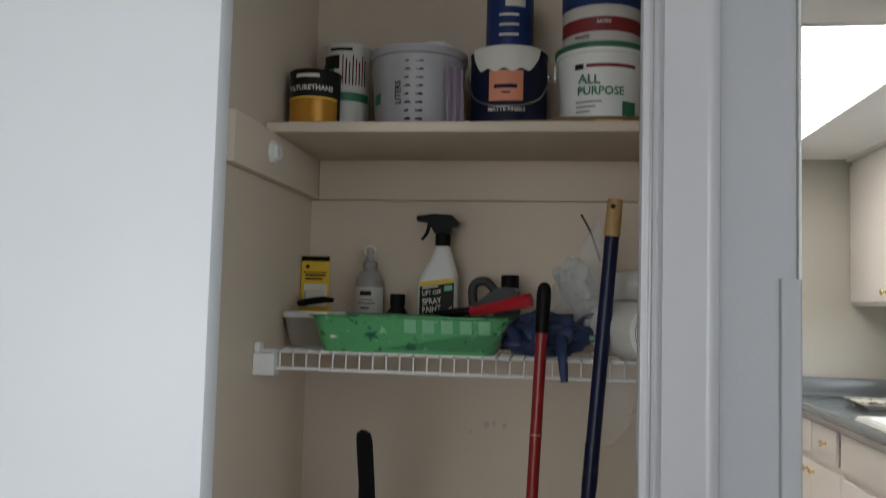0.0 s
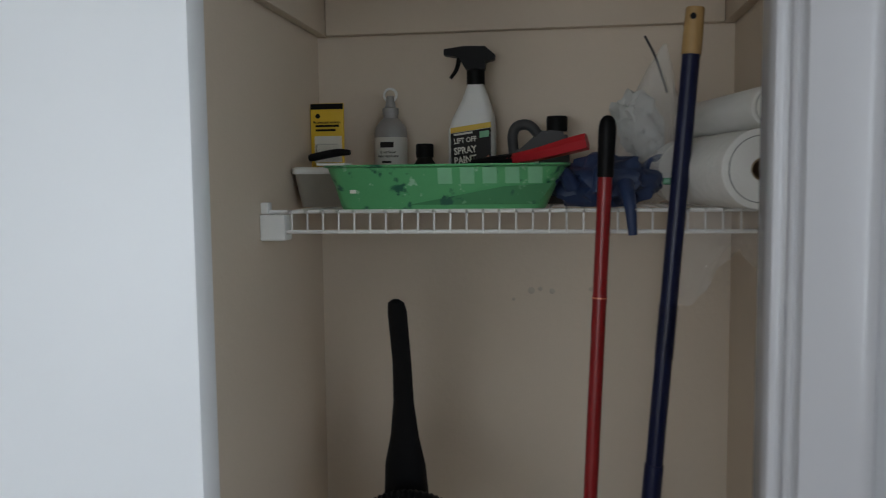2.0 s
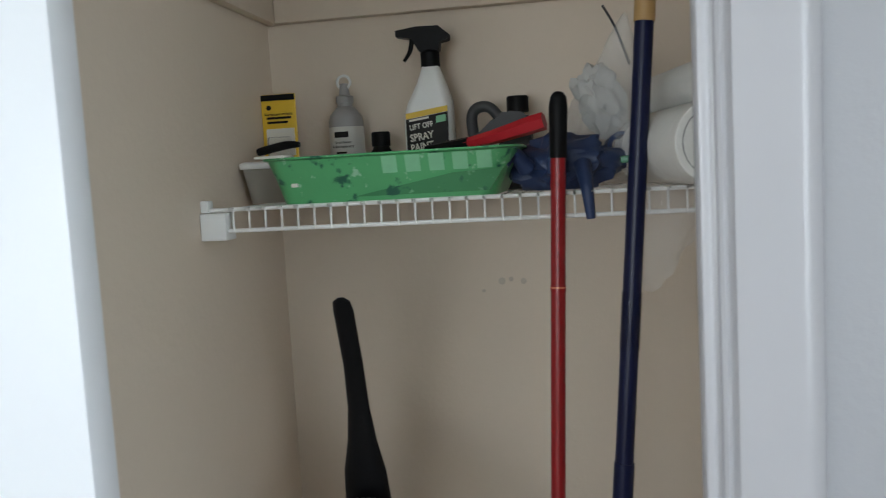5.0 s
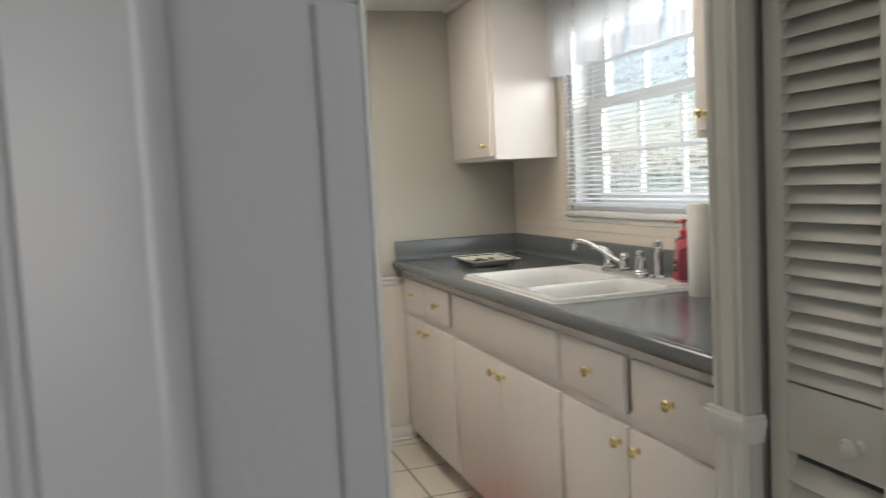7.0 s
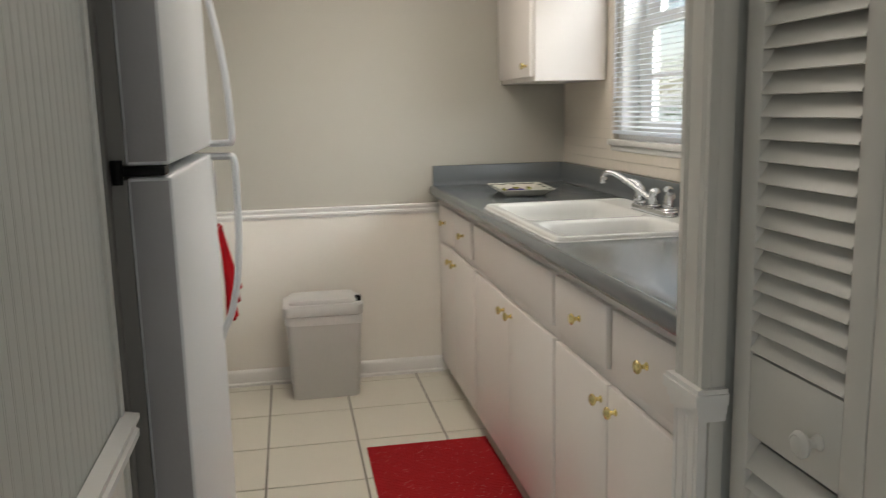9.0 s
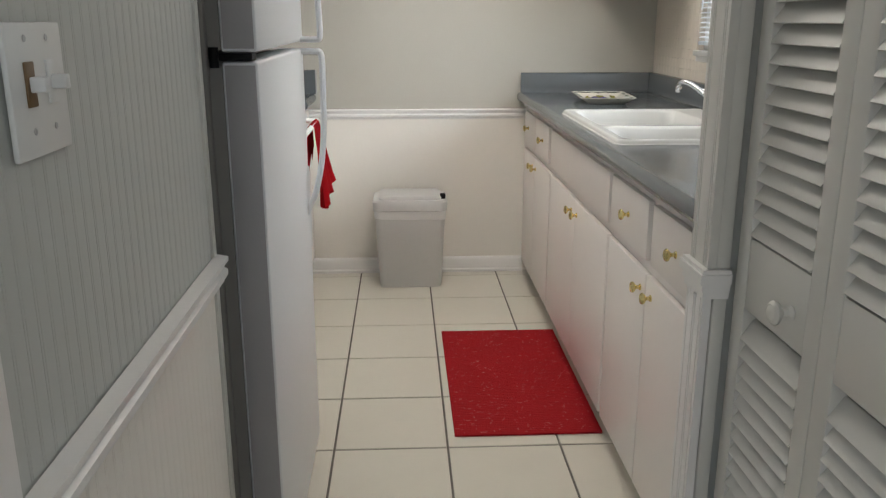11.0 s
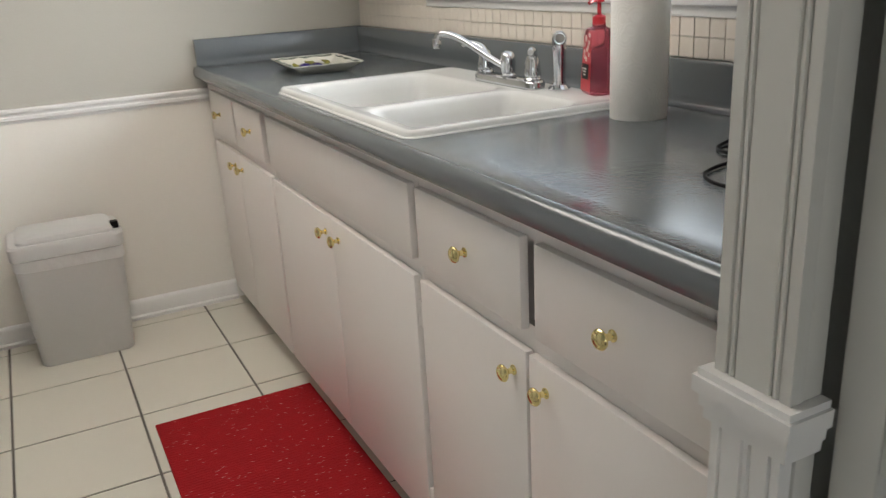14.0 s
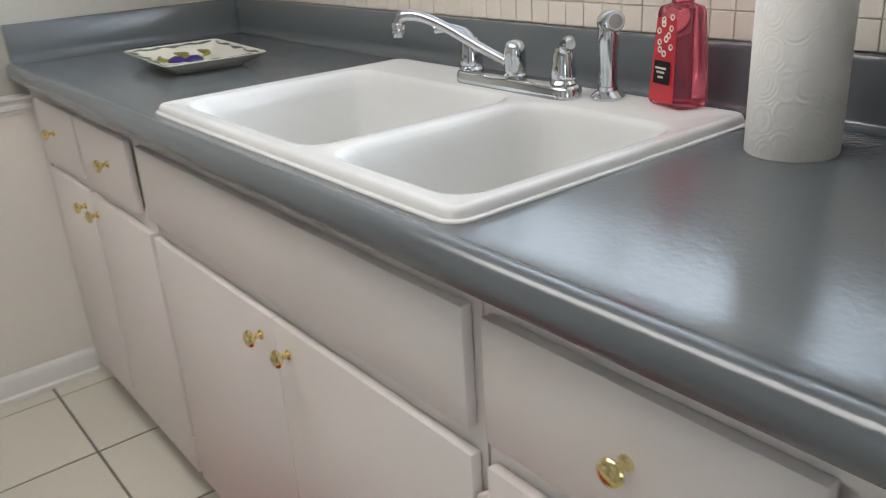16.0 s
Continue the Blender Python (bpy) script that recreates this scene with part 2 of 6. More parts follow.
bu.inputs["Strength"].default_value, bu.inputs["Distance"].default_value = 0.24, 0.0008
tt.links.new(si.outputs[0], bu.inputs["Height"])
tt.links.new(bu.outputs[0], tt.nodes["Principled BSDF"].inputs["Normal"])

# ---- building helpers ----
ORIGIN = {}


def thing(name, loc, label, category, group="", kind=""):
    ob = new(name)
    ob.location = loc
    ob.empty_display_size = 0.05
    ORIGIN[ob.name] = Vector(loc)
    return tagged(ob, label, category, group, kind)


def root_of(ob):
    while ob.parent:
        ob = ob.parent
    return ob


def smooth(me, angle=40):
    me.polygons.foreach_set("use_smooth", [True] * len(me.polygons))
    me.set_sharp_from_angle(angle=radians(angle))


def part(name, bm, material, parent, label=""):
    """Links a bmesh, built in world places, as one mesh under a thing or a part."""
    bmesh.ops.recalc_face_normals(bm, faces=bm.faces)
    me = bpy.data.meshes.new(name)
    off = ORIGIN.get(root_of(parent).name, Vector()) if parent else Vector()
    bmesh.ops.translate(bm, verts=bm.verts, vec=-off)
    bm.to_mesh(me)
    bm.free()
    me.materials.append(material)
    smooth(me)
    ob = new(name, me)
    ob.parent = parent
    return tagged(ob, label)


def solo(name, bm, material, label, category, group="", kind=""):
    """A thing of one mesh, with its origin at its foot."""
    lo = Vector([min(v.co[i] for v in bm.verts) for i in range(3)])
    hi = Vector([max(v.co[i] for v in bm.verts) for i in range(3)])
    foot = Vector(((lo.x + hi.x) / 2, (lo.y + hi.y) / 2, lo.z))
    bmesh.ops.translate(bm, verts=bm.verts, vec=-foot)
    ob = part(name, bm, material, None)
    ob.location = foot
    ORIGIN[ob.name] = foot
    return tagged(ob, label, category, group, kind)


def box(x0, x1, y0, y1, z0, z1, bev=0.0, bm=None, seg=2):
    bm = bm or bmesh.new()
    made = bmesh.ops.create_cube(bm, size=1)["verts"]
    for v in made:
        v.co = Vector((x0 + (v.co.x + 0.5) * (x1 - x0), y0 + (v.co.y + 0.5) * (y1 - y0), z0 + (v.co.z + 0.5) * (z1 - z0)))
    if bev:
        bmesh.ops.bevel(bm, geom=list({e for v in made for e in v.link_edges}), offset=bev, segments=seg, profile=0.5, affect="EDGES")
    return bm


def lathe(profile, at, axis=(0, 0, 1), n=24, bm=None, caps=True):
    """Turns (radius, height) pairs round an axis at a place."""
    bm = bm or bmesh.new()
    q = Vector((0, 0, 1)).rotation_difference(Vector(axis)).to_matrix()
    at = Vector(at)
    rings = []
    for r, h in profile:
        if r < 1e-5:
            rings.append([bm.verts.new(at + q @ Vector((0, 0, h)))])
        else:
            rings.append([bm.verts.new(at + q @ Vector((r * math.cos(a), r * math.sin(a), h))) for a in [2 * math.pi * i / n for i in range(n)]])
    for a, b in zip(rings, rings[1:]):
        for i in range(n):
            f = [a[i % len(a)], a[(i + 1) % len(a)], b[(i + 1) % len(b)], b[i % len(b)]]
            f = list(dict.fromkeys(f))
            if len(f) > 2:
                bm.faces.new(f)
    for ring in (rings[0], rings[-1]):
        if caps and len(ring) > 2:
            bm.faces.new(ring)
    return bm


def tube(points, radius, n=8, bm=None, steps=6):
    """A round bar along a smooth line; radius is one number or one a point."""
    bm = bm or bmesh.new()
    p = [Vector(q) for q in points]
    rad = radius if isinstance(radius, (list, tuple)) else [radius] * len(p)
    line, rr = [], []
    for i in range(len(p) - 1):
        a, b, c, d = p[max(i - 1, 0)], p[i], p[i + 1], p[min(i + 2, len(p) - 1)]
        k = steps if len(p) > 2 else 1
        for j in range(k):
            t = j / k
            line.append(0.5 * (2 * b + (c - a) * t + (2 * a - 5 * b + 4 * c - d) * t * t + (3 * b - a - 3 * c + d) * t ** 3))
            rr.append(rad[i] + (rad[i + 1] - rad[i]) * t)
    line.append(p[-1])
    rr.append(rad[-1])
    rings, side = [], None
    for i, q in enumerate(line):
        d = (line[min(i + 1, len(line) - 1)] - line[max(i - 1, 0)]).normalized()
        if side is None:
            side = d.orthogonal().normalized()
        side = (side - d * side.dot(d)).normalized()
        up = d.cross(side)
        rings.append([bm.verts.new(q + rr[i] * (side * math.cos(a) + up * math.sin(a))) for a in [2 * math.pi * k / n for k in range(n)]])
    for a, b in zip(rings, rings[1:]):
        for i in range(n):
            bm.faces.new((a[i], a[(i + 1) % n], b[(i + 1) % n], b[i]))
    bm.faces.new(rings[0])
    bm.faces.new(rings[-1])
    return bm


def profile_y(pts, y0, y1, bm=None):
    """A closed x, z outline drawn out along y."""
    bm = bm or bmesh.new()
    a, b = [[bm.verts.new((x, y, z)) for x, z in pts] for y in (y0, y1)]
    n = len(pts)
    for i in range(n):
        bm.faces.new((a[i], a[(i + 1) % n], b[(i + 1) % n], b[i]))
    bm.faces.new(a)
    bm.faces.new(b[::-1])
    return bm


def profile_z(pts, z0, z1, bm=None):
    """A closed x, y outline drawn up along z."""
    bm = bm or bmesh.new()
    a, b = [[bm.verts.new((x, y, z)) for x, y in pts] for z in (z0, z1)]
    n = len(pts)
    for i in range(n):
        bm.faces.new((a[i], a[(i + 1) % n], b[(i + 1) % n], b[i]))
    bm.faces.new(a)
    bm.faces.new(b[::-1])
    return bm


def profile_x(pts, x0, x1, bm=None):
    """A closed y, z outline drawn out along x."""
    bm = bm or bmesh.new()
    a, b = [[bm.verts.new((x, y, z)) for y, z in pts] for x in (x0, x1)]
    n = len(pts)
    for i in range(n):
        bm.faces.new((a[i], a[(i + 1) % n], b[(i + 1) % n], b[i]))
    bm.faces.new(a)
    bm.faces.new(b[::-1])
    return bm


def round_rect(x0, x1, y0, y1, r, n=5):
    pts = []
    for cx, cy, a0 in ((x1 - r, y1 - r, 0), (x0 + r, y1 - r, 90), (x0 + r, y0 + r, 180), (x1 - r, y0 + r, 270)):
        for i in range(n + 1):
            a = radians(a0 + 90 * i / n)
            pts.append((cx + r * math.cos(a), cy + r * math.sin(a)))
    return pts


def loft(loops, bm=None, caps=True):
    """Skins a row of loops of equal length (lists of places)."""
    bm = bm or bmesh.new()
    rings = [[bm.verts.new(p) for p in loop] for loop in loops]
    n = len(rings[0])
    for a, b in zip(rings, rings[1:]):
        for i in range(n):
            bm.faces.new((a[i], a[(i + 1) % n], b[(i + 1) % n], b[i]))
    if caps:
        bm.faces.new(rings[0])
        bm.faces.new(rings[-1])
    return bm


def words(name, text, size, m, material, parent, bend=0.0, narrow=1.0):
    """Lettering as a mesh in the plane of m; bend: the radius of the can that it goes round."""
    cu = bpy.data.curves.new("lettering", "FONT")
    cu.body, cu.size, cu.align_x, cu.align_y = text, size, "CENTER", "CENTER"
    cu.resolution_u, cu.offset = 2, size * 0.022
    tmp = bpy.data.objects.new("lettering", cu)
    me = bpy.data.meshes.new_from_object(tmp)
    bpy.data.objects.remove(tmp)
    off = ORIGIN.get(root_of(parent).name, Vector())
    for v in me.vertices:
        x, y = v.co.x * narrow, v.co.y
        q = Vector((bend * math.sin(x / bend), y, bend * math.cos(x / bend) - bend)) if bend else Vector((x, y, 0))
        v.co = m @ q - off
    me.materials.append(material)
    ob = new(name, me)
    ob.parent = parent
    return ob


def facing_south(x, y, z):
    """A plane that is read from the hall."""
    return pose(x, y, z, 90, 0, 0)


# ---- the setting: hall, closet, kitchen ----
WALL_Y, DOOR_X0 = 3.616, 0.735
BACK_Y, EAST_X, CEIL = 7.219, 2.961, 2.147
CL_L, CL_R, CL_B = 0.62, 1.31, 4.325
BEAD_X = 1.372


def wall(name, bm, material, label):
    return solo(name, bm, material, label, "wall", kind="structure")


hall_floor = solo("floor_1", box(-1.6, 2.3, -0.1, WALL_Y + 0.05, -0.1, -0.004), M_FLOORW, "brown carpet floor of the hall", "floor", kind="structure")
floor_k = solo("floor_2", box(0.6, 3.0, WALL_Y + 0.05, BACK_Y, -0.1, -0.005), M_GROUT, "cream ceramic tile floor with dark grout", "floor", kind="structure")
wall("wall_south", box(-1.6, -0.85, -0.12, 0.0, 0, 2.4, bm=box(1.05, 3.3, -0.12, 0.0, 0, 2.4, bm=box(-0.85, 1.05, -0.12, 0.0, 0, 0.65, bm=box(-0.85, 1.05, -0.12, 0, 2.0, 2.4)))), M_WALL, "plain white hall wall with a window opening")
wall("wall_west", box(-1.7, -1.6, -0.12, 3.72, 0, 2.4), M_WALL, "plain white hall wall")
# North wall and its corner strip carry shade in their paint.
wall("wall_north", box(-1.6, CL_L, WALL_Y, WALL_Y + 0.1, 0, 2.4, bm=box(CL_L, 1.2235, WALL_Y, WALL_Y + 0.1, 2.06, 2.4, bm=box(1.2235, 1.358, WALL_Y, WALL_Y + 0.1, 0, 2.4))), M_HALLSHADE, "hall wall beside the closet, darkened for shade")
wall("closet_wall_west", box(CL_L - 0.1, CL_L, WALL_Y + 0.1, CL_B, 0, 2.3), M_CLOSET, "off-white painted side wall of the closet")
wall("closet_wall_back", box(CL_L - 0.1, CL_R, CL_B, CL_B + 0.1, 0, 2.3), M_CLOSET, "off-white painted back wall of the closet with scuffs")
wall("closet_wall_east", box(CL_R, BEAD_X - 0.012, WALL_Y + 0.1, 4.535, 0, 2.4), M_CLOSET, "painted wall between the closet and the kitchen")
solo("ceiling_1", box(CL_L - 0.1, CL_R, WALL_Y + 0.1, CL_B, 2.3, 2.36), M_CLOSET, "painted closet ceiling", "ceiling", kind="structure")
solo("closet_floor", box(CL_L, CL_R, WALL_Y + 0.1, CL_B, -0.004, 0.0), M_FLOORW, "brown carpet closet floor", "floor", kind="structure")
solo("ceiling_2", box(-1.7, 3.3, -0.12, 3.72, 2.4, 2.5), M_CEIL, "white hall ceiling", "ceiling", kind="structure")
solo("ceiling_3", box(1.372, 1.6, 3.72, BACK_Y, CEIL, CEIL + 0.1, bm=box(2.252, 3.0, 3.72, BACK_Y, CEIL, CEIL + 0.1, bm=box(1.6, 2.252, 3.72, 5.07, CEIL, CEIL + 0.1, bm=box(1.6, 2.252, 6.76, BACK_Y, CEIL, CEIL + 0.1, bm=box(0.6, 1.372, 4.535, BACK_Y, CEIL, CEIL + 0.1))))), M_CEIL, "white kitchen ceiling round a light panel", "ceiling", kind="structure")
solo("soffit", box(1.358, 3.3, 3.616, 3.72, CEIL, 2.4), M_WALL, "white header above the kitchen opening", "trim", kind="structure")
wall("wall_back", box(0.6, 3.1, BACK_Y, BACK_Y + 0.1, 0, CEIL), M_SAGE, "sage grey painted kitchen wall")
wall("wall_stove", box(0.5, 0.6, 4.435, BACK_Y + 0.1, 0, CEIL), M_SAGE, "sage grey painted wall behind the stove")
wall("alcove_wall", box(0.6, CL_L - 0.1, 4.425, 4.535, 0, CEIL, bm=box(CL_L - 0.1, CL_R, 4.427, 4.535, 0, CEIL)), M_SAGE, "painted wall beside the fridge")
WIN = (5.215, 6.597, 1.14, 2.02)
wall_e = wall("wall_east", box(EAST_X, EAST_X + 0.14, 4.5, WIN[0], 0, CEIL, bm=box(EAST_X, EAST_X + 0.14, WIN[1], BACK_Y, 0, CEIL, bm=box(EAST_X, EAST_X + 0.14, WIN[0], WIN[1], 0, WIN[2], bm=box(EAST_X, EAST_X + 0.14, WIN[0], WIN[1], WIN[3], CEIL)))), M_WGROUT, "kitchen wall with pale tiles under the window")
wall("partition_wall", box(2.28, 2.96, 4.546, 4.600, 0, CEIL), M_GREY, "grey end of the wall between bifold closet and kitchen")
wall("bifold_closet_wall", box(3.0, 3.1, 3.0, 4.5, 0, 2.4, bm=box(2.3, 3.1, 2.9, 3.0, 0, 2.4, bm=box(2.3, 2.4, 2.4, 2.9, 0, 2.4, bm=box(2.3, 2.4, -0.1, 1.0, 0, 2.4, bm=box(2.3, 2.4, 1.0, 2.4, 0, 0.7, bm=box(2.3, 2.4, 1.0, 2.4, 2.0, 2.4)))))), M_WALL, "plain white wall with a window opening beside the bifold doors")
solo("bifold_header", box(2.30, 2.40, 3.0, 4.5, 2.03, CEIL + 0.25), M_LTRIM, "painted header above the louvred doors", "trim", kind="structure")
solo("closet_floor", box(2.3, 3.0, 3.0, 4.5, -0.1, -0.004), M_FLOORW, "floor behind the bifold doors", "floor", kind="structure")

# casing of the closet door: jamb, moulded face, rounded outer edge
cas = thing("door_casing", (1.24, 3.6, 0), "white moulded wooden casing of the closet door", "trim", kind="structure")
prof = [(1.197, 3.616), (1.197, 3.605), (1.199, 3.602), (1.204, 3.601), (1.207, 3.6025), (1.209, 3.602), (1.210, 3.597), (1.213, 3.595), (1.216, 3.5965), (1.2175, 3.5955), (1.2195, 3.590), (1.262, 3.5885)]
prof += [(1.262 + 0.018 * math.sin(radians(a)), 3.6065 - 0.018 * math.cos(radians(a))) for a in range(10, 91, 10)] + [(1.280, 3.616)]
# Leg and jamb take the shade-darkened paint; the head stays white.
part("casing_leg", profile_z(prof, 0, 2.06), M_CASINGSHADE, cas)
part("jamb", box(1.2150, 1.2225, 3.6175, 3.722, 0, 2.06, 0.002), M_CASINGSHADE, cas)
part("casing_head", box(0.69, 1.28, 3.59, 3.615, 2.062, 2.13, 0.006), M_TRIM, cas)
part("strike_plate", box(1.2130, 1.2148, 3.625, 3.66, 0.88, 0.945, 0.0005), M_STEEL, cas, "small steel strike plate")
corner = thing("corner_trim", (1.35, 3.61, 0), "painted corner strip on the wall end", "trim", kind="structure")
part("strip", profile_z(round_rect(1.342, 1.364, 3.6115, 3.66, 0.003, 3), 0, 1.383), M_HALLSHADE, corner)

# the closet's door, swung open against the wall
cdoor = thing("door_1", (DOOR_X0, 3.594, 0.012), "white painted flush closet door standing open", "door", kind="structure")
part("door_leaf", box(0.225, DOOR_X0, 3.576, 3.611, 0.012, 2.045, 0.0025), M_DOOR, cdoor)
for z in (0.25, 1.85):
    part("hinge", lathe([(0.006, 0), (0.006, 0.09)], (DOOR_X0 + 0.003, 3.617, z), n=10), M_STEEL, cdoor)

# beadboard wall of the kitchen passage
bead = wall("wall_passage", box(BEAD_X - 0.012, BEAD_X + 0.0021, WALL_Y + 0.05, 4.535, 0, 2.4), M_GREY, "grey beadboard wall with a white chair rail")
part("smooth_board", box(BEAD_X + 0.0020, BEAD_X + 0.006, 3.662, 3.775, 0, 2.14, 0.0015), M_TRIM, bead, "white painted end board")
y = 3.777
while y < 4.53:
    y1 = min(y + 0.0275, 4.535)
    for z0, z1, m_ in ((0.862, 2.14, M_GREY), (0.09, 0.805, M_WAINS)):
        bm = box(BEAD_X + 0.0020, BEAD_X + 0.0027, y, y1 - 0.0056, z0, z1, 0.0003, seg=1)
        box(BEAD_X + 0.0020, BEAD_X + 0.0027, y1 - 0.0049, y1 - 0.0005, z0, z1, 0.0003, bm=bm, seg=1)
        part("board", bm, m_, bead)
    y = y1
rail_prof = [(0, 0), (0.012, 0.003), (0.014, 0.012), (0.020, 0.016), (0.020, 0.026), (0.014, 0.030), (0.014, 0.036), (0.022, 0.042), (0.022, 0.050), (0, 0.054)]
prail = solo("chair_rail", profile_y([(BEAD_X + 0.005 + a, 0.806 + b) for a, b in rail_prof], 3.742, 4.56), M_TRIM, "white moulded chair rail on the beadboard", "trim", kind="structure")
solo("baseboard", box(BEAD_X + 0.004, BEAD_X + 0.018, 3.662, 4.56, 0, 0.09, 0.004), M_TRIM, "white baseboard under the beadboard", "trim", kind="structure")
solo("wall_end_trim", box(1.30, BEAD_X + 0.008, 4.537, 4.558, 0, CEIL, 0.003), M_LTRIM, "grey painted trim at the end of the beadboard wall", "trim", kind="structure")
brail = solo("chair_rail", profile_x([(BACK_Y - a, 0.786 + b * 0.95) for a, b in rail_prof], 0.6, 2.33), M_TRIM, "white moulded chair rail on the back wall", "trim", kind="structure")
wains = solo("wainscot", box(0.6, 2.36, BACK_Y - 0.008, BACK_Y - 0.001, 0.0, 0.788), M_WAINS, "cream painted wainscot panel under the chair rail", "trim", kind="structure")
solo("baseboard", profile_x([(BACK_Y - 0.009, 0), (BACK_Y - 0.03, 0), (BACK_Y - 0.03, 0.012), (BACK_Y - 0.022, 0.018), (BACK_Y - 0.022, 0.062), (BACK_Y - 0.016, 0.074), (BACK_Y - 0.009, 0.078)], 0.6, 2.33), M_TRIM, "white baseboard along the back wall", "trim", kind="structure")

# pilaster at the end of the partition wall
pil = thing("pilaster", (2.27, 4.55, 0), "grey white fluted casing with a cap at chair rail height", "trim", kind="structure")


def fluted(y0, y1, z0, z1, x, grooves):
    pts = [(x + 0.016, y0), (x, y0)]
    for g in grooves:
        c = y0 + (y1 - y0) * g
        pts += [(x, c - 0.0028), (x + 0.0032, c - 0.0012), (x + 0.0032, c + 0.0008), (x, c + 0.0022)]
    pts += [(x, y1), (x + 0.016, y1)]
    return profile_z(pts, z0, z1)


def wrapped(d, z0, z1):
    """A moulding that goes round the front and the near side of the pilaster."""
    return profile_z([(2.262 - d, 4.514 - d), (2.306, 4.514 - d), (2.306, 4.5452), (2.2798, 4.5452), (2.2798, 4.608 + d), (2.262 - d, 4.608 + d)], z0, z1)


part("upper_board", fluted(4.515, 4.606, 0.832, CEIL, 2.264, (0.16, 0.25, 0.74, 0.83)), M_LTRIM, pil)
part("lower_board", fluted(4.518, 4.604, 0.0, 0.776, 2.262, (0.14, 0.42, 0.53, 0.86)), M_TRIM, pil)
for d_, za_, zb_ in ((0.004, 0.776, 0.790), (0.0075, 0.790, 0.806), (0.013, 0.806, 0.824), (0.009, 0.824, 0.8318)):
    part("cap_moulding", wrapped(d_, za_, zb_), M_TRIM, pil)
part("jamb", box(2.2805, 2.306, 4.5155, 4.5455, 0, 0.7758, 0.002, bm=box(2.2805, 2.306, 4.5155, 4.5455, 0.832, 2.03, 0.002)), M_LTRIM, pil)

# ceiling light
lamp = thing("ceiling_light", (1.93, 5.9, CEIL), "recessed fluorescent ceiling light with two prismatic lenses", "light", kind="")
part("housing", box(1.6, 2.252, 5.07, 6.76, CEIL + 0.06, CEIL + 0.09), M_CEIL, lamp)
part("frame", box(1.6, 2.252, 5.63, 5.645, CEIL - 0.004, CEIL + 0.02, bm=box(1.6, 1.615, 5.07, 6.76, CEIL - 0.004, CEIL + 0.02, bm=box(2.237, 2.256, 5.07, 6.76, CEIL - 0.004, CEIL + 0.02, bm=box(1.6, 2.252, 5.066, 5.085, CEIL - 0.004, CEIL + 0.02, bm=box(1.6, 2.252, 6.745, 6.764, CEIL - 0.004, CEIL + 0.02))))), M_TRIM, lamp)
part("lens", box(1.612, 2.24, 5.08, 5.632, CEIL + 0.008, CEIL + 0.012), M_PANEL, lamp)
part("lens", box(1.612, 2.24, 5.643, 6.748, CEIL + 0.008, CEIL + 0.012), M_PANEL, lamp)


# ---- kitchen: base cabinets ----
FACE_X, FRAME_X = 2.312, 2.328


def knob(at, parent, axis=(-1, 0, 0), s=1.0, material=None):
    pr = [(0.0, 0.0), (0.0085, 0.0), (0.0085, 0.002), (0.005, 0.005), (0.0045, 0.011), (0.008, 0.014), (0.0135, 0.018), (0.0145, 0.0215), (0.0125, 0.025), (0.0105, 0.0262), (0.0095, 0.0258), (0.006, 0.0275), (0.0, 0.028)]
    return part("knob", lathe([(r * s, h * s) for r, h in pr], at, axis, 20), material or M_BRASS, parent, "polished brass knob" if not material else "white knob")


def base_unit(y0, y1, drawers, doors, label):
    u = thing("base_cabinet", ((FRAME_X + 2.93) / 2, (y0 + y1) / 2, 0), label, "cabinet", "base cabinets under the countertop")
    bm = box(FRAME_X + 0.018, 2.932, y0 + 0.001, y1 - 0.001, 0.09, 0.66)
    part("body", bm, M_CAB, u)
    part("toe_kick", box(2.40, 2.415, y0 + 0.001, y1 - 0.001, 0.0, 0.09), M_CAB, u)
    f = box(FRAME_X, FRAME_X + 0.018, y0 + 0.001, y1 - 0.001, 0.838, 0.876)
    box(FRAME_X, FRAME_X + 0.018, y0 + 0.001, y1 - 0.001, 0.655, 0.70, bm=f)
    box(FRAME_X, FRAME_X + 0.018, y0 + 0.001, y1 - 0.001, 0.088, 0.10, bm=f)
    for a in (y0 + 0.001, (y0 + y1) / 2 - 0.02, y1 - 0.041):
        box(FRAME_X, FRAME_X + 0.018, a, a + 0.04, 0.10, 0.655, bm=f)
        box(FRAME_X, FRAME_X + 0.018, a, a + 0.04, 0.70, 0.838, bm=f)
    box(FRAME_X + 0.012, FRAME_X + 0.017, y0 + 0.002, y1 - 0.002, 0.10, 0.838, bm=f)
    part("face_frame", f, M_CAB, u)
    for a, b, ky in drawers:
        d = part("drawer", box(FACE_X, FRAME_X - 0.0005, a, b, 0.692, 0.842, 0.0022), M_CAB, u)
        if ky:
            knob((FACE_X, ky, 0.769), d)
    for a, b, ky, hy in doors:
        d = part("door", box(FACE_X, FRAME_X - 0.0005, a, b, 0.086, 0.660, 0.0022), M_CAB, u)
        knob((FACE_X, ky, 0.615), d)
        for z in (0.155, 0.585):
            h = box(FACE_X + 0.002, FRAME_X + 0.001, hy - 0.004, hy + 0.004, z - 0.025, z + 0.025, 0.001)
            lathe([(0.003, -0.027), (0.003, 0.027)], (FACE_X + 0.004, hy, z), n=8, bm=h)
            part("hinge", h, M_CAB, d, "painted-over cabinet hinge")
    return u


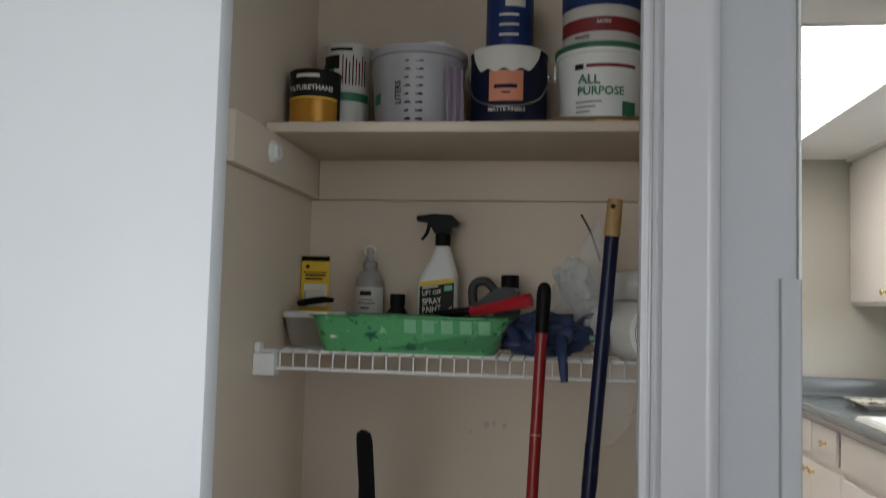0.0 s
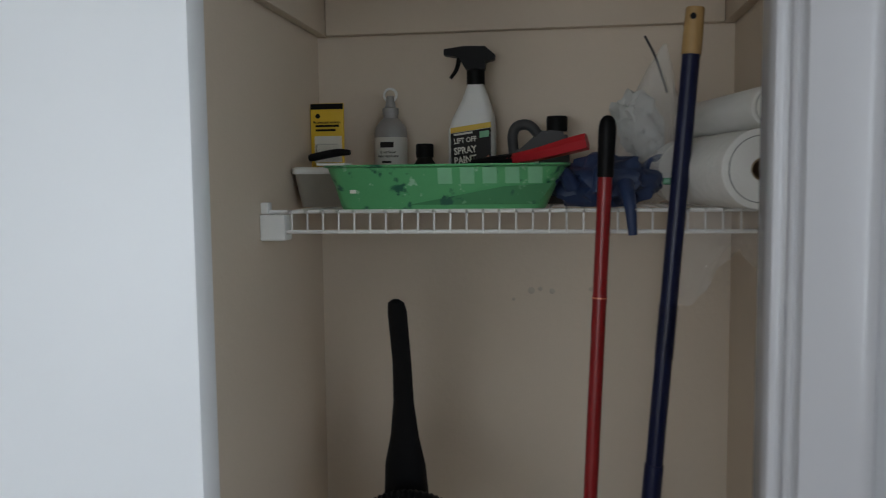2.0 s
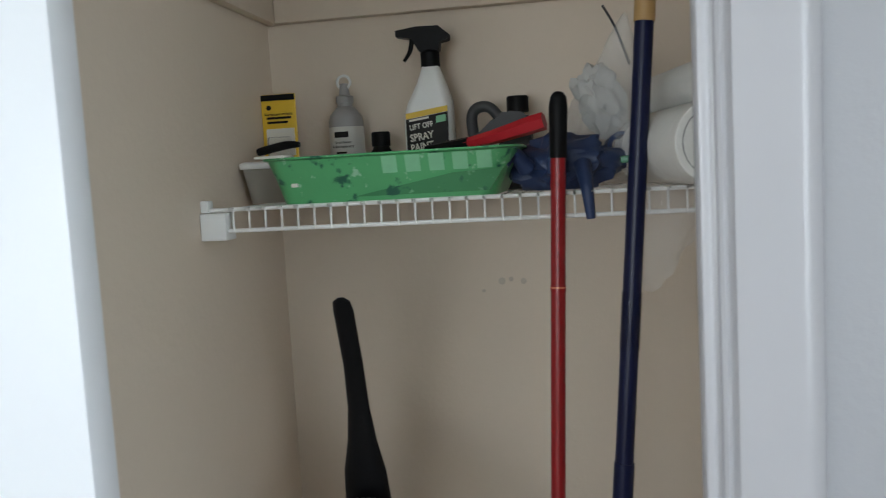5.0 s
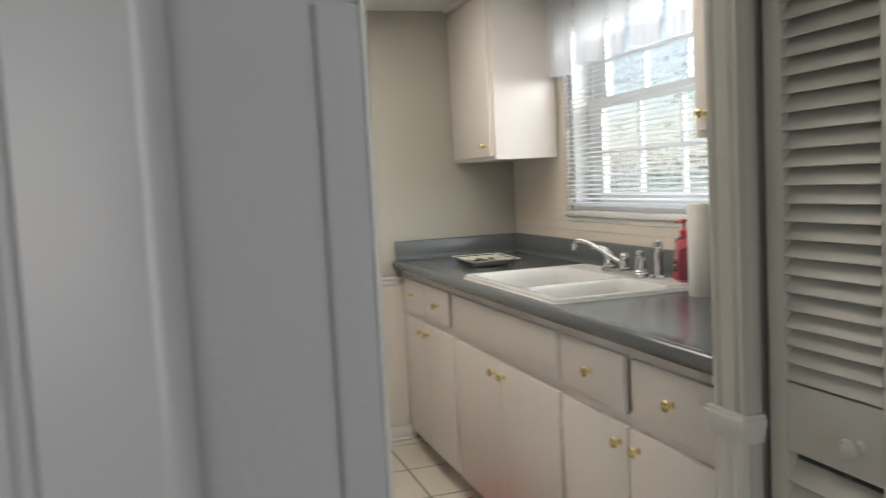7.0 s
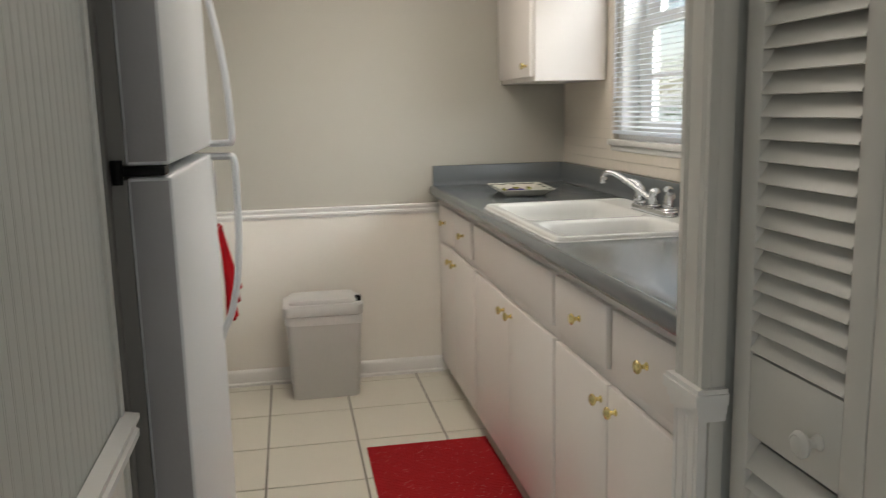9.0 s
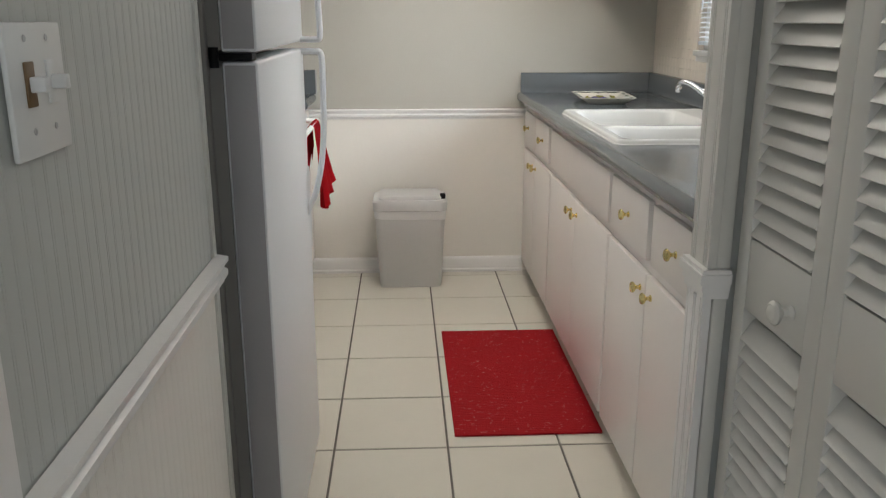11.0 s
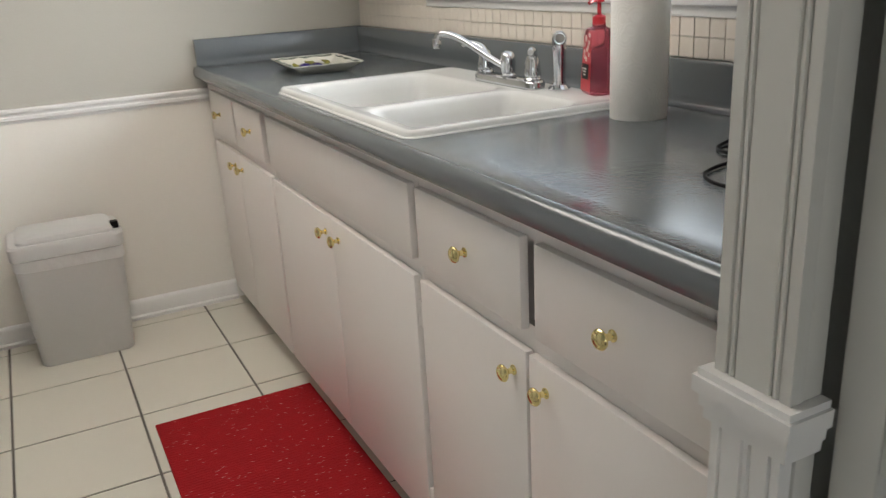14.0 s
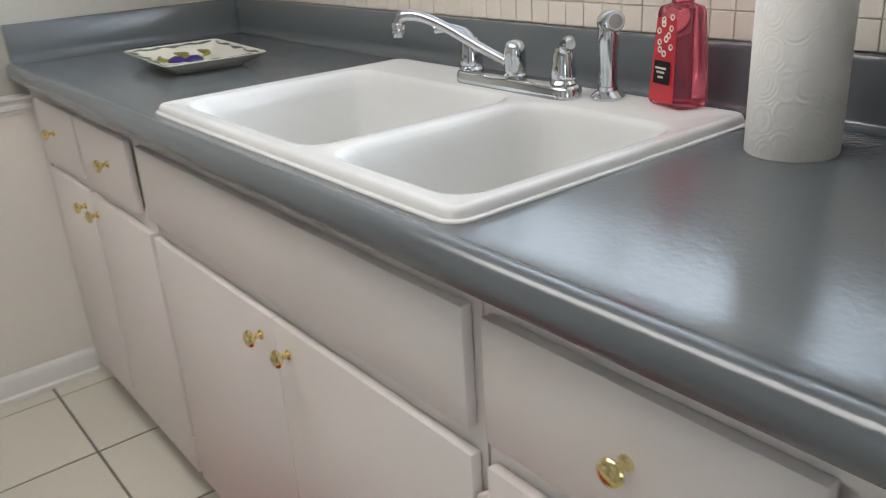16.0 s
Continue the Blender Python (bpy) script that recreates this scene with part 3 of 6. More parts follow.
base_unit(6.395, 7.205, ((6.79, 7.10, 6.977), (6.445, 6.772, 6.577)), ((6.793, 7.10, 6.836, 7.105), (6.398, 6.786, 6.745, 6.392)), "cream painted base cabinet with two drawers and doors")
base_unit(5.412, 6.393, ((5.428, 6.385, 0),), ((5.8915, 6.375, 5.936, 6.381), (5.424, 5.8895, 5.847, 5.415)), "cream painted sink cabinet with a wide false drawer front")
base_unit(4.604, 5.410, ((5.040, 5.398, 5.211), (4.645, 5.003, 4.823)), ((5.030, 5.398, 5.065, 5.404), (4.645, 5.022, 4.976, 4.641)), "cream painted base cabinet with two drawers and doors")

# countertop with a raised front edge, coved splash and a cut-out for the sink
SX0, SX1, SY0, SY1 = 2.330, 2.888, 5.456, 6.306
edge = [(2.300, 0.876), (2.290, 0.878), (2.285, 0.886), (2.283, 0.896), (2.285, 0.907), (2.290, 0.915), (2.298, 0.9195), (2.306, 0.920), (2.314, 0.9175), (2.323, 0.9152), (2.36, 0.915), (2.36, 0.877)]
top = thing("countertop", (2.6, 5.9, 0.9), "dark grey painted laminate countertop with rounded edge", "countertop")
part("front_edge", profile_y(edge, 4.624, 7.2), M_COUNTER, top)
part("worktop", box(2.36, 2.935, 4.624, SY0 + 0.02, 0.877, 0.915), M_COUNTER, top)
part("worktop", box(2.36, 2.935, SY1 - 0.02, 7.2, 0.877, 0.915), M_COUNTER, top)
part("rear_strip", box(SX1 - 0.02, 2.935, SY0 + 0.02, SY1 - 0.02, 0.877, 0.915), M_COUNTER, top)
cove = [(2.918, 0.9152), (2.930, 0.918), (2.9365, 0.925), (2.938, 0.94), (2.938, 1.003), (2.942, 1.010), (2.949, 1.012), (2.9585, 1.012), (2.9585, 0.9152)]
part("back_splash", profile_y(cove, 4.624, 7.2165), M_COUNTER, top)
part("side_splash", profile_x([(7.218 - (2.9585 - a), b) for a, b in cove], 2.302, 2.936), M_COUNTER, top)
part("end_splash", box(2.286, 2.958, 4.6025, 4.6235, 0.877, 1.012, 0.004), M_COUNTER, top)

# ---- sink ----
sink = thing("kitchen_sink", (2.6, 5.88, 0.915), "white enamelled double bowl drop-in sink", "sink")
bm = bmesh.new()


def ring(pts, z):
    return [bm.verts.new((px, py, z)) for px, py in pts]


def skin(a, b):
    n_ = len(a)
    for i_ in range(n_):
        bm.faces.new((a[i_], a[(i_ + 1) % n_], b[(i_ + 1) % n_], b[i_]))


outer = [ring(round_rect(SX0 + d, SX1 - d, SY0 + d, SY1 - d, 0.032 - d, 6), z) for d, z in ((0.0, 0.9155), (0.001, 0.9175), (0.006, 0.9185), (0.0075, 0.9255), (0.0105, 0.9292), (0.016, 0.9305), (0.024, 0.9285))]
for a, b in zip(outer, outer[1:]):
    skin(a, b)
deck_edges = list({e for v in outer[-1] for e in v.link_edges if all(w in outer[-1] for w in e.verts)})
drains = []
for bx0, bx1, by0, by1 in ((2.366, 2.768, 5.808, 6.274), (2.366, 2.768, 5.488, 5.780)):
    prev = None
    for d, z, r in ((0.0, 0.9285, 0.048), (0.006, 0.9265, 0.046), (0.012, 0.918, 0.045), (0.018, 0.89, 0.045), (0.030, 0.78, 0.045), (0.045, 0.745, 0.05), (0.07, 0.735, 0.04)):
        cur = ring(round_rect(bx0 + d, bx1 - d, by0 + d, by1 - d, r, 6), z)
        if prev:
            skin(prev, cur)
        else:
            deck_edges += list({e for v in cur for e in v.link_edges})
            first = cur
        prev = cur
    bm.faces.new(prev)
    for i in range(len(first)):
        e = bm.edges.get((first[i], first[(i + 1) % len(first)]))
        deck_edges.append(e)
    drains.append(((bx0 + bx1) / 2, (by0 + by1) / 2))
bmesh.ops.triangle_fill(bm, use_beauty=True, edges=list(set(deck_edges)))
part("basin", bm, M_SINK, sink)
for cx, cy in drains:
    part("drain", lathe([(0.0, 0.0005), (0.026, 0.0005), (0.034, 0.003), (0.040, 0.003), (0.042, 0.0005)], (cx, cy, 0.735)), M_CHROME, sink, "chrome drain")

# ---- faucet ----
FZ = 0.9287
fau = thing("faucet", (2.805, 5.865, FZ), "chrome two-handle kitchen faucet with a long spout", "faucet")
bm = bmesh.new()
loft([[(px, py, z) for px, py in round_rect(2.779 + d, 2.833 - d, 5.722 + d, 6.004 - d, 0.026 - d, 5)] for d, z in ((0, FZ), (0, FZ + 0.014), (0.003, FZ + 0.019), (0.008, FZ + 0.021))], bm)
part("base_plate", bm, M_CHROME, fau)
part("hub", lathe([(0.019, 0), (0.020, 0.004), (0.017, 0.007), (0.0185, 0.012), (0.0185, 0.042), (0.0175, 0.050), (0.013, 0.058), (0.006, 0.061), (0, 0.0615)], (2.806, 5.863, FZ + 0.02)), M_CHROME, fau)
part("spout", tube([(2.803, 5.868, FZ + 0.040), (2.779, 5.913, FZ + 0.066), (2.746, 5.972, FZ + 0.103), (2.723, 6.012, FZ + 0.121), (2.707, 6.040, FZ + 0.121), (2.703, 6.047, FZ + 0.106)], [0.0085, 0.0085, 0.0085, 0.0088, 0.009, 0.0092], 14), M_CHROME, fau)
part("aerator", lathe([(0.0, 0), (0.0105, 0), (0.0115, 0.003), (0.0115, 0.02), (0.0095, 0.024)], (2.702, 6.048, FZ + 0.086)), M_CHROME, fau)
for y0, s in ((5.752, -1), (5.976, 1)):
    h = lathe([(0.021, 0), (0.022, 0.003), (0.018, 0.008), (0.0205, 0.011), (0.0205, 0.014), (0.019, 0.03), (0.0165, 0.046), (0.012, 0.056), (0, 0.058)], (2.806, y0, FZ + 0.02))
    tube([(2.806, y0, FZ + 0.066), (2.800, y0 + s * 0.012, FZ + 0.084), (2.782, y0 + s * 0.035, FZ + 0.094), (2.767, y0 + s * 0.052, FZ + 0.092)], [0.012, 0.0105, 0.008, 0.0075], 12, bm=h)
    part("handle", h, M_CHROME, fau)
spr = thing("sink_sprayer", (2.838, 5.688, FZ), "chrome pull-out side sprayer in its socket", "sprayer")
part("socket", lathe([(0.026, 0), (0.027, 0.004), (0.022, 0.009), (0.0165, 0.013), (0.0165, 0.02)], (2.838, 5.688, FZ)), M_CHROME, spr)
part("wand", lathe([(0.014, 0.0), (0.0145, 0.03), (0.0165, 0.07), (0.0165, 0.095), (0.013, 0.108), (0, 0.110)], (2.838, 5.688, FZ + 0.02)), M_CHROME, spr)
part("nozzle", lathe([(0.0, 0), (0.014, 0), (0.0165, 0.004), (0.0165, 0.040), (0.0145, 0.044), (0.011, 0.0445), (0.0, 0.041)], (2.845, 5.699, FZ + 0.116), (-0.52, -0.83, 0.12)), M_CHROME, spr)
part("spray_face", lathe([(0.0, 0.0), (0.0105, 0.0), (0.010, 0.0015), (0, 0.002)], (2.822, 5.6617, FZ + 0.1213), (-0.52, -0.83, 0.12)), M_GREYB, spr)

# ---- soap, paper towel, dish, cord ----
soap = thing("soap_bottle", (2.868, 5.578, FZ), "red liquid hand soap in a clear pump bottle", "bottle")
sa = -0.25


def turned(px, py, a, cx, cy):
    return (cx + px * math.cos(a) - py * math.sin(a), cy + px * math.sin(a) + py * math.cos(a))


bm = bmesh.new()
loops = []
for w, d, z in ((0.036, 0.026, 0.0), (0.040, 0.030, 0.004), (0.0395, 0.0295, 0.03), (0.035, 0.026, 0.10), (0.032, 0.024, 0.135), (0.029, 0.021, 0.142), (0.014, 0.013, 0.147), (0.013, 0.013, 0.155)):
    pts = round_rect(-d, d, -w, w, min(d, w) * 0.55, 4)
    loops.append([(*turned(a, b, sa, 2.868, 5.578), FZ + z) for a, b in pts])
part("bottle", loft(loops, bm), M_SOAP, soap)
bm = bmesh.new()
for (w0, z0), (w1, z1) in (((0.029, 0.008), (0.0235, 0.128)),):
    xs = lambda zz: -0.0302 + (zz - 0.03) / 0.11 * 0.0062
    q = [(xs(z0) - 0.0012, -w0 * 0.95, z0), (xs(z0) - 0.0012, w0 * 0.95, z0), (xs(z1) - 0.0012, w1 * 0.9, z1), (xs(z1) - 0.0012, -w1 * 0.9, z1)]
    bm.faces.new([bm.verts.new((*turned(a, b, sa, 2.868, 5.578), FZ + z)) for a, b, z in q])
part("label", bm, M_SOAPLABEL, soap, "dark red printed label")
bm = bmesh.new()
q = [(-0.0322, -0.018, 0.035), (-0.0322, 0.018, 0.035), (-0.0305, 0.018, 0.068), (-0.0305, -0.018, 0.068)]
bm.faces.new([bm.verts.new((*turned(a - 0.001, b, sa, 2.868, 5.578), FZ + z)) for a, b, z in q])
part("name_panel", bm, M_CANBLACK, soap)
for k, (wd, zz) in enumerate(((0.012, 0.058), (0.009, 0.052), (0.006, 0.045))):
    bm = bmesh.new()
    q = [(-0.0335, -wd, zz - 0.0016), (-0.0335, wd, zz - 0.0016), (-0.0335, wd, zz + 0.0016), (-0.0335, -wd, zz + 0.0016)]
    bm.faces.new([bm.verts.new((*turned(a - 0.001, b, sa, 2.868, 5.578), FZ + z)) for a, b, z in q])
    part("text_bar", bm, M_CANWHITE, soap)
for k in range(11):
    zc, yc = 0.078 + 0.0052 * k, 0.014 * math.sin(k * 2.4)
    cx, cy = turned(-0.0325 + (zc - 0.03) / 0.11 * 0.0062, yc, sa, 2.868, 5.578)
    ax = Vector((-math.cos(sa), -math.sin(sa), 0.05))
    part("printed_swirl", lathe([(0.0052 - 0.0003 * (k % 4), 0), (0.0048, 0.0006), (0.0028, 0.0006), (0.0024, 0)], (cx, cy, FZ + zc), ax, 10, caps=False), M_CARDW, soap)
pump = lathe([(0.0145, 0), (0.0145, 0.016), (0.012, 0.018), (0.006, 0.02), (0.0045, 0.022), (0.0045, 0.045), (0.011, 0.046), (0.011, 0.054), (0.0, 0.055)], (2.868, 5.578, FZ + 0.152))
tube([(2.868, 5.578, FZ + 0.202), (2.845, 5.570, FZ + 0.203), (2.832, 5.566, FZ + 0.198)], 0.0042, 8, bm=pump)
part("pump", pump, M_REDP, soap, "red plastic pump")
PTX, PTY = 2.792, 5.352
pt = thing("paper_towel_roll", (PTX, PTY, 0.915), "white embossed paper towel roll standing on the countertop", "paper towel")
part("paper", lathe([(0.019, 0.0), (0.0545, 0.0), (0.056, 0.002), (0.056, 0.277), (0.0545, 0.279), (0.019, 0.279)], (PTX, PTY, 0.9152), n=56, caps=False), M_TOWELPAPER, pt)
part("core", lathe([(0.0185, -0.001), (0.0185, 0.2785), (0.0165, 0.2785), (0.0165, -0.001)], (PTX, PTY, 0.9162), n=20, caps=False), M_KRAFT, pt)
dish = thing("serving_dish", (2.598, 6.735, 0.915), "rectangular white china dish painted with plums and vines", "dish")
da = -0.08
bm = bmesh.new()
loops = []
for s, z in ((0.62, 0.0), (0.66, 0.0), (0.70, 0.006), (0.93, 0.024), (1.0, 0.029), (1.0, 0.031), (0.93, 0.0275), (0.69, 0.010), (0.5, 0.008)):
    loops.append([(*turned(a, b, da, 2.598, 6.735), 0.9155 + z) for a, b in round_rect(-0.118 * s, 0.118 * s, -0.168 * s, 0.168 * s, 0.016 * s, 4)])
part("plate", loft(loops, bm), M_CHINA, dish)
for px, py, r in ((-0.030, 0.030, 0.023), (0.004, 0.012, 0.023)):
    cx, cy = turned(px, py, da, 2.598, 6.735)
    part("plum_motif", lathe([(r, 0), (r * 0.9, 0.006), (r * 0.5, 0.011), (0, 0.013)], (cx, cy, 0.9235)), M_PLUM, dish, "dark purple plum")
for (ax, ay), (bx_, by_), (cx_, cy_) in (((0.02, -0.06), (0.045, -0.09), (0.06, -0.125)), ((-0.04, 0.03), (-0.06, 0.06), (-0.05, 0.1)), ((0.04, 0.05), (0.06, 0.08), (0.05, 0.12)), ((-0.05, -0.05), (-0.065, -0.08), (-0.05, -0.11)), ((0.0, 0.06), (0.01, 0.09), (-0.01, 0.12))):
    part("leaf_motif", tube([(*turned(ax, ay, da, 2.598, 6.735), 0.925), (*turned(bx_, by_, da, 2.598, 6.735), 0.926), (*turned(cx_, cy_, da, 2.598, 6.735), 0.931)], [0.0015, 0.009, 0.0015], 8), M_OLIVE, dish)
for sgn in (-1, 1):
    for ax in (0, 1):
        pts = []
        for k in range(11):
            u = k / 10 * 2 - 1
            wob = 0.006 * math.sin(k * 2.1)
            lx, ly = ((0.105 + wob) * sgn, u * 0.15) if ax == 0 else (u * 0.10, (0.152 + wob) * sgn)
            pts.append((*turned(lx, ly, da, 2.598, 6.735), 0.9155 + 0.0275))
        part("vine_border", tube(pts, [0.0018 + 0.0022 * (k % 2) for k in range(11)], 5), M_SAGELINE, dish)
cord = solo("power_cord", tube([(2.93, 5.075, 0.9195), (2.80, 5.075, 0.919), (2.70, 5.045, 0.919), (2.68, 4.995, 0.919), (2.74, 4.945, 0.921), (2.78, 4.93, 0.925), (2.74, 4.955, 0.923), (2.64, 4.955, 0.9195), (2.56, 4.93, 0.919), (2.53, 4.87, 0.919), (2.56, 4.80, 0.919), (2.66, 4.76, 0.919), (2.80, 4.74, 0.919)], 0.0028, 8), M_BLACK, "black power cord coiled on the countertop", "cord")

# ---- wall cabinets ----


def wall_unit(y0, y1, door_y, ky, front, label):
    """front: the x of the door's face."""
    u = thing("wall_cabinet", (2.8, (y0 + y1) / 2, 1.384), label, "cabinet", "wall cabinets beside the window")
    part("body", box(front + 0.018, EAST_X - 0.008, y0, y1, 1.384, 2.132, 0.002), M_CAB, u)
    d = part("door", box(front, front + 0.0175, door_y[0], door_y[1], 1.402, 2.105, 0.0025), M_CAB, u)
    knob((front, ky, 1.447), d)
    part("crown", profile_y([(front + 0.018, 2.133), (front - 0.006, 2.133), (front - 0.010, 2.139), (front - 0.014, 2.1455), (front + 0.018, 2.1455)], y0, y1), M_CAB, u)
    return u


wall_unit(6.668, 7.214, (6.682, 7.195), 6.735, 2.628, "cream painted wall cabinet in the corner")
wall_unit(4.604, 5.21, (4.65, 5.185), 5.142, 2.646, "cream painted wall cabinet beside the window")

# ---- window, blind and valance ----
win = thing("window_1", (EAST_X, 6.0, WIN[2]), "white double-hung window above the sink", "window", kind="structure")
y0, y1, z0, z1 = WIN
WX = 3.02
fr = box(EAST_X + 0.02, EAST_X + 0.12, y0, y0 + 0.04, z0, z1)
box(EAST_X + 0.02, EAST_X + 0.12, y1 - 0.04, y1, z0, z1, bm=fr)
box(EAST_X + 0.02, EAST_X + 0.12, y0 + 0.04, y1 - 0.04, z0, z0 + 0.03, bm=fr)
box(EAST_X + 0.02, EAST_X + 0.12, y0 + 0.04, y1 - 0.04, z1 - 0.04, z1, bm=fr)
part("window_frame", fr, M_TRIM, win)
YL, YR, NP = 6.437, 5.273, 4
for nm, x, a, b in (("lower_sash", WX + 0.035, z0 + 0.03, 1.615), ("upper_sash", WX + 0.065, 1.585, z1 - 0.04)):
    sb_ = box(x, x + 0.028, y0 + 0.02, YR, a, b)
    box(x, x + 0.028, YL, y1 - 0.04, a, b, bm=sb_)
    box(x, x + 0.028, YR, YL, a, a + 0.045, bm=sb_)
    box(x, x + 0.028, YR, YL, b - 0.035, b, bm=sb_)
    s_ = part(nm, sb_, M_TRIM, win)
    pw, zm = (YL - YR) / NP, (a + b) / 2
    for i in range(NP):
        ya, yb = YR + pw * i, YR + pw * (i + 1)
        if i:
            part("muntin", box(x + 0.006, x + 0.022, ya - 0.009, ya + 0.009, a + 0.045, b - 0.035), M_TRIM, s_)
        part("muntin", box(x + 0.007, x + 0.021, ya + 0.009 * (i > 0), yb - 0.009 * (i < NP - 1), zm - 0.009, zm + 0.009), M_TRIM, s_)
        for za, zb in ((a + 0.045, zm - 0.009), (zm + 0.009, b - 0.035)):
            g = part("pane", box(x + 0.012, x + 0.015, ya + 0.009 * (i > 0), yb - 0.009 * (i < NP - 1), za, zb), M_GLASS, s_)
            g.visible_shadow = False
part("window_sill", box(EAST_X - 0.022, EAST_X + 0.03, y0 - 0.02, y1 + 0.015, z0 - 0.022, z0 + 0.001, 0.004), M_TRIM, win)
part("apron", box(EAST_X - 0.010, EAST_X - 0.0005, y0 - 0.01, y1 + 0.005, z0 - 0.045, z0 - 0.0225, 0.002), M_TRIM, win)
blind = thing("window_blind", (EAST_X + 0.005, 6.0, 1.15), "white horizontal mini blind with open slats", "blind")
part("head_rail", box(EAST_X - 0.012, EAST_X + 0.016, y0 + 0.006, y1 - 0.004, 1.975, 2.01, 0.002), M_BLIND, blind)
part("bottom_rail", box(EAST_X - 0.010, EAST_X + 0.014, y0 + 0.008, y1 - 0.006, 1.163, 1.178, 0.004), M_BLIND, blind)
slat_me = None
z = 1.195
while z < 1.972:
    if slat_me is None:
        bm = bmesh.new()
        r0 = [bm.verts.new((EAST_X + 0.002 + a, y0 + 0.008, z + c)) for a, c in ((-0.011, -0.0045), (-0.004, 0.0006), (0.004, 0.0022), (0.011, 0.0015))]
        r1 = [bm.verts.new((v.co.x, y1 - 0.006, v.co.z)) for v in r0]
        for i in range(3):
            bm.faces.new((r0[i], r0[i + 1], r1[i + 1], r1[i]))
        ob = part("slat", bm, M_BLIND, blind)
        slat_me, zb = ob.data, z
    else:
        ob = new("slat", slat_me)
        ob.parent = blind
        ob.location.z = z - zb
    z += 0.0195
for yy in (y0 + 0.15, 6.0, y1 - 0.15):
    part("ladder_cord", tube([(EAST_X - 0.0105, yy, 1.17), (EAST_X - 0.0105, yy, 1.98)], 0.0009, 5), M_BLIND, blind)
part("tilt_wand", tube([(EAST_X - 0.022, y1 - 0.06, 1.30), (EAST_X - 0.018, y1 - 0.06, 1.97)], 0.003, 6), M_BLIND, blind)
val = thing("curtain_valance", (2.90, 6.0, 2.06), "sheer white ruffled valance over the window", "curtain")
for k_, (ya_, yb_, zl_, zr_) in enumerate(((6.660, 6.400, 1.741, 1.721), (6.412, 6.112, 1.761, 1.737), (6.124, 5.950, 1.748, 1.742), (5.962, 5.700, 1.758, 1.738), (5.712, 5.450, 1.755, 1.738), (5.462, 5.225, 1.762, 1.744))):
    for nm_, zt_, dx_ in (("pleat", 2.085, 0.0), ("hem_band", 0.085, -0.0025)):
        bm = bmesh.new()
        cols = []
        for i in range(25):
            u = i / 24
            hem = zl_ + (zr_ - zl_) * u + 0.003 * math.sin(u * 9 + k_ * 2)
            top_ = zt_ if zt_ > 1 else hem + zt_
            col = []
            for k in range(6):
                v_ = k / 5
                zz = top_ + (hem - top_) * v_
                low_ = (2.085 - zz) / 0.34
                wave = 0.006 * math.sin(u * 7.5 + k_) * low_ + 0.004 * math.sin(u * 31 + k_ * 1.7) * (1 - 0.6 * low_)
                col.append(bm.verts.new((2.921 - 0.034 * u * low_ + wave + dx_, ya_ + (yb_ - ya_) * u, zz - (0.002 if dx_ else 0))))
            cols.append(col)
        for a, b in zip(cols, cols[1:]):
            for k in range(5):
                bm.faces.new((a[k], a[k + 1], b[k + 1], b[k]))
        part(nm_, bm, M_FABRIC, val)
part("rod", tube([(2.905, 5.22, 2.088), (2.905, 6.660, 2.088)], 0.007, 10, bm=tube([(2.905, 6.650, 2.088), (2.957, 6.650, 2.088)], 0.006, 8)), M_WHITEP, val)

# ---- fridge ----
fri = thing("refrigerator", (1.08, 5.0, 0), "white top-freezer refrigerator, shaded door sides coloured grey", "refrigerator")
FY0, FY1 = 4.633, 5.335
# Gasket grey on the cabinet stands in for shadow between wall end and fridge.
part("cabinet", box(0.66, 1.372, FY0 - 0.01, FY1, 0.03, 1.69, 0.006), M_GASKET, fri, "cabinet coloured dark for the shadowed gap")
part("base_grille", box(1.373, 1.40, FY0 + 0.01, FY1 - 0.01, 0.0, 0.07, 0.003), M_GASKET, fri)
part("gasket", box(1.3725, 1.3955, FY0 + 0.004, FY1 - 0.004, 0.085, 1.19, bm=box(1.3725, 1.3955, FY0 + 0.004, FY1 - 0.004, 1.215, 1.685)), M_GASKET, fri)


def fridge_door(name, z0, z1, hpts):
    d = part(name, box(1.396, 1.460, FY0, FY1, z0, z1, 0.006, seg=3), M_FRIDGE, fri)
    bm = bmesh.new()
    a = [Vector(p) for p in hpts]
    line = []
    for i in range(len(a) - 1):
        p0, p1, p2, p3 = a[max(i - 1, 0)], a[i], a[i + 1], a[min(i + 2, len(a) - 1)]
        for j in range(6):
            t_ = j / 6
            line.append(0.5 * (2 * p1 + (p2 - p0) * t_ + (2 * p0 - 5 * p1 + 4 * p2 - p3) * t_ * t_ + (3 * p1 - p0 - 3 * p2 + p3) * t_ ** 3))
    line.append(a[-1])
    loops = []
    for i, p in enumerate(line):
        tg = (line[min(i + 1, len(line) - 1)] - line[max(i - 1, 0)]).normalized()
        nn = Vector((tg.z, 0, -tg.x))
        loops.append([p + nn * (0.008 * math.cos(q)) + Vector((0, 0.017 * math.sin(q), 0)) for q in [2 * math.pi * k / 12 for k in range(12)]])
    part("handle", loft(loops, bm), M_FRIDGE, d, "white curved door handle")
    # Thin grey sheet over the white enamel, for the shade on the door's side.
    part("door_edge", box(1.401, 1.4555, FY0 - 0.0012, FY0 + 0.003, z0 + 0.006, z1 - 0.006, 0.0008), M_EDGE, d, "shaded side of the white door, coloured grey")
    return d


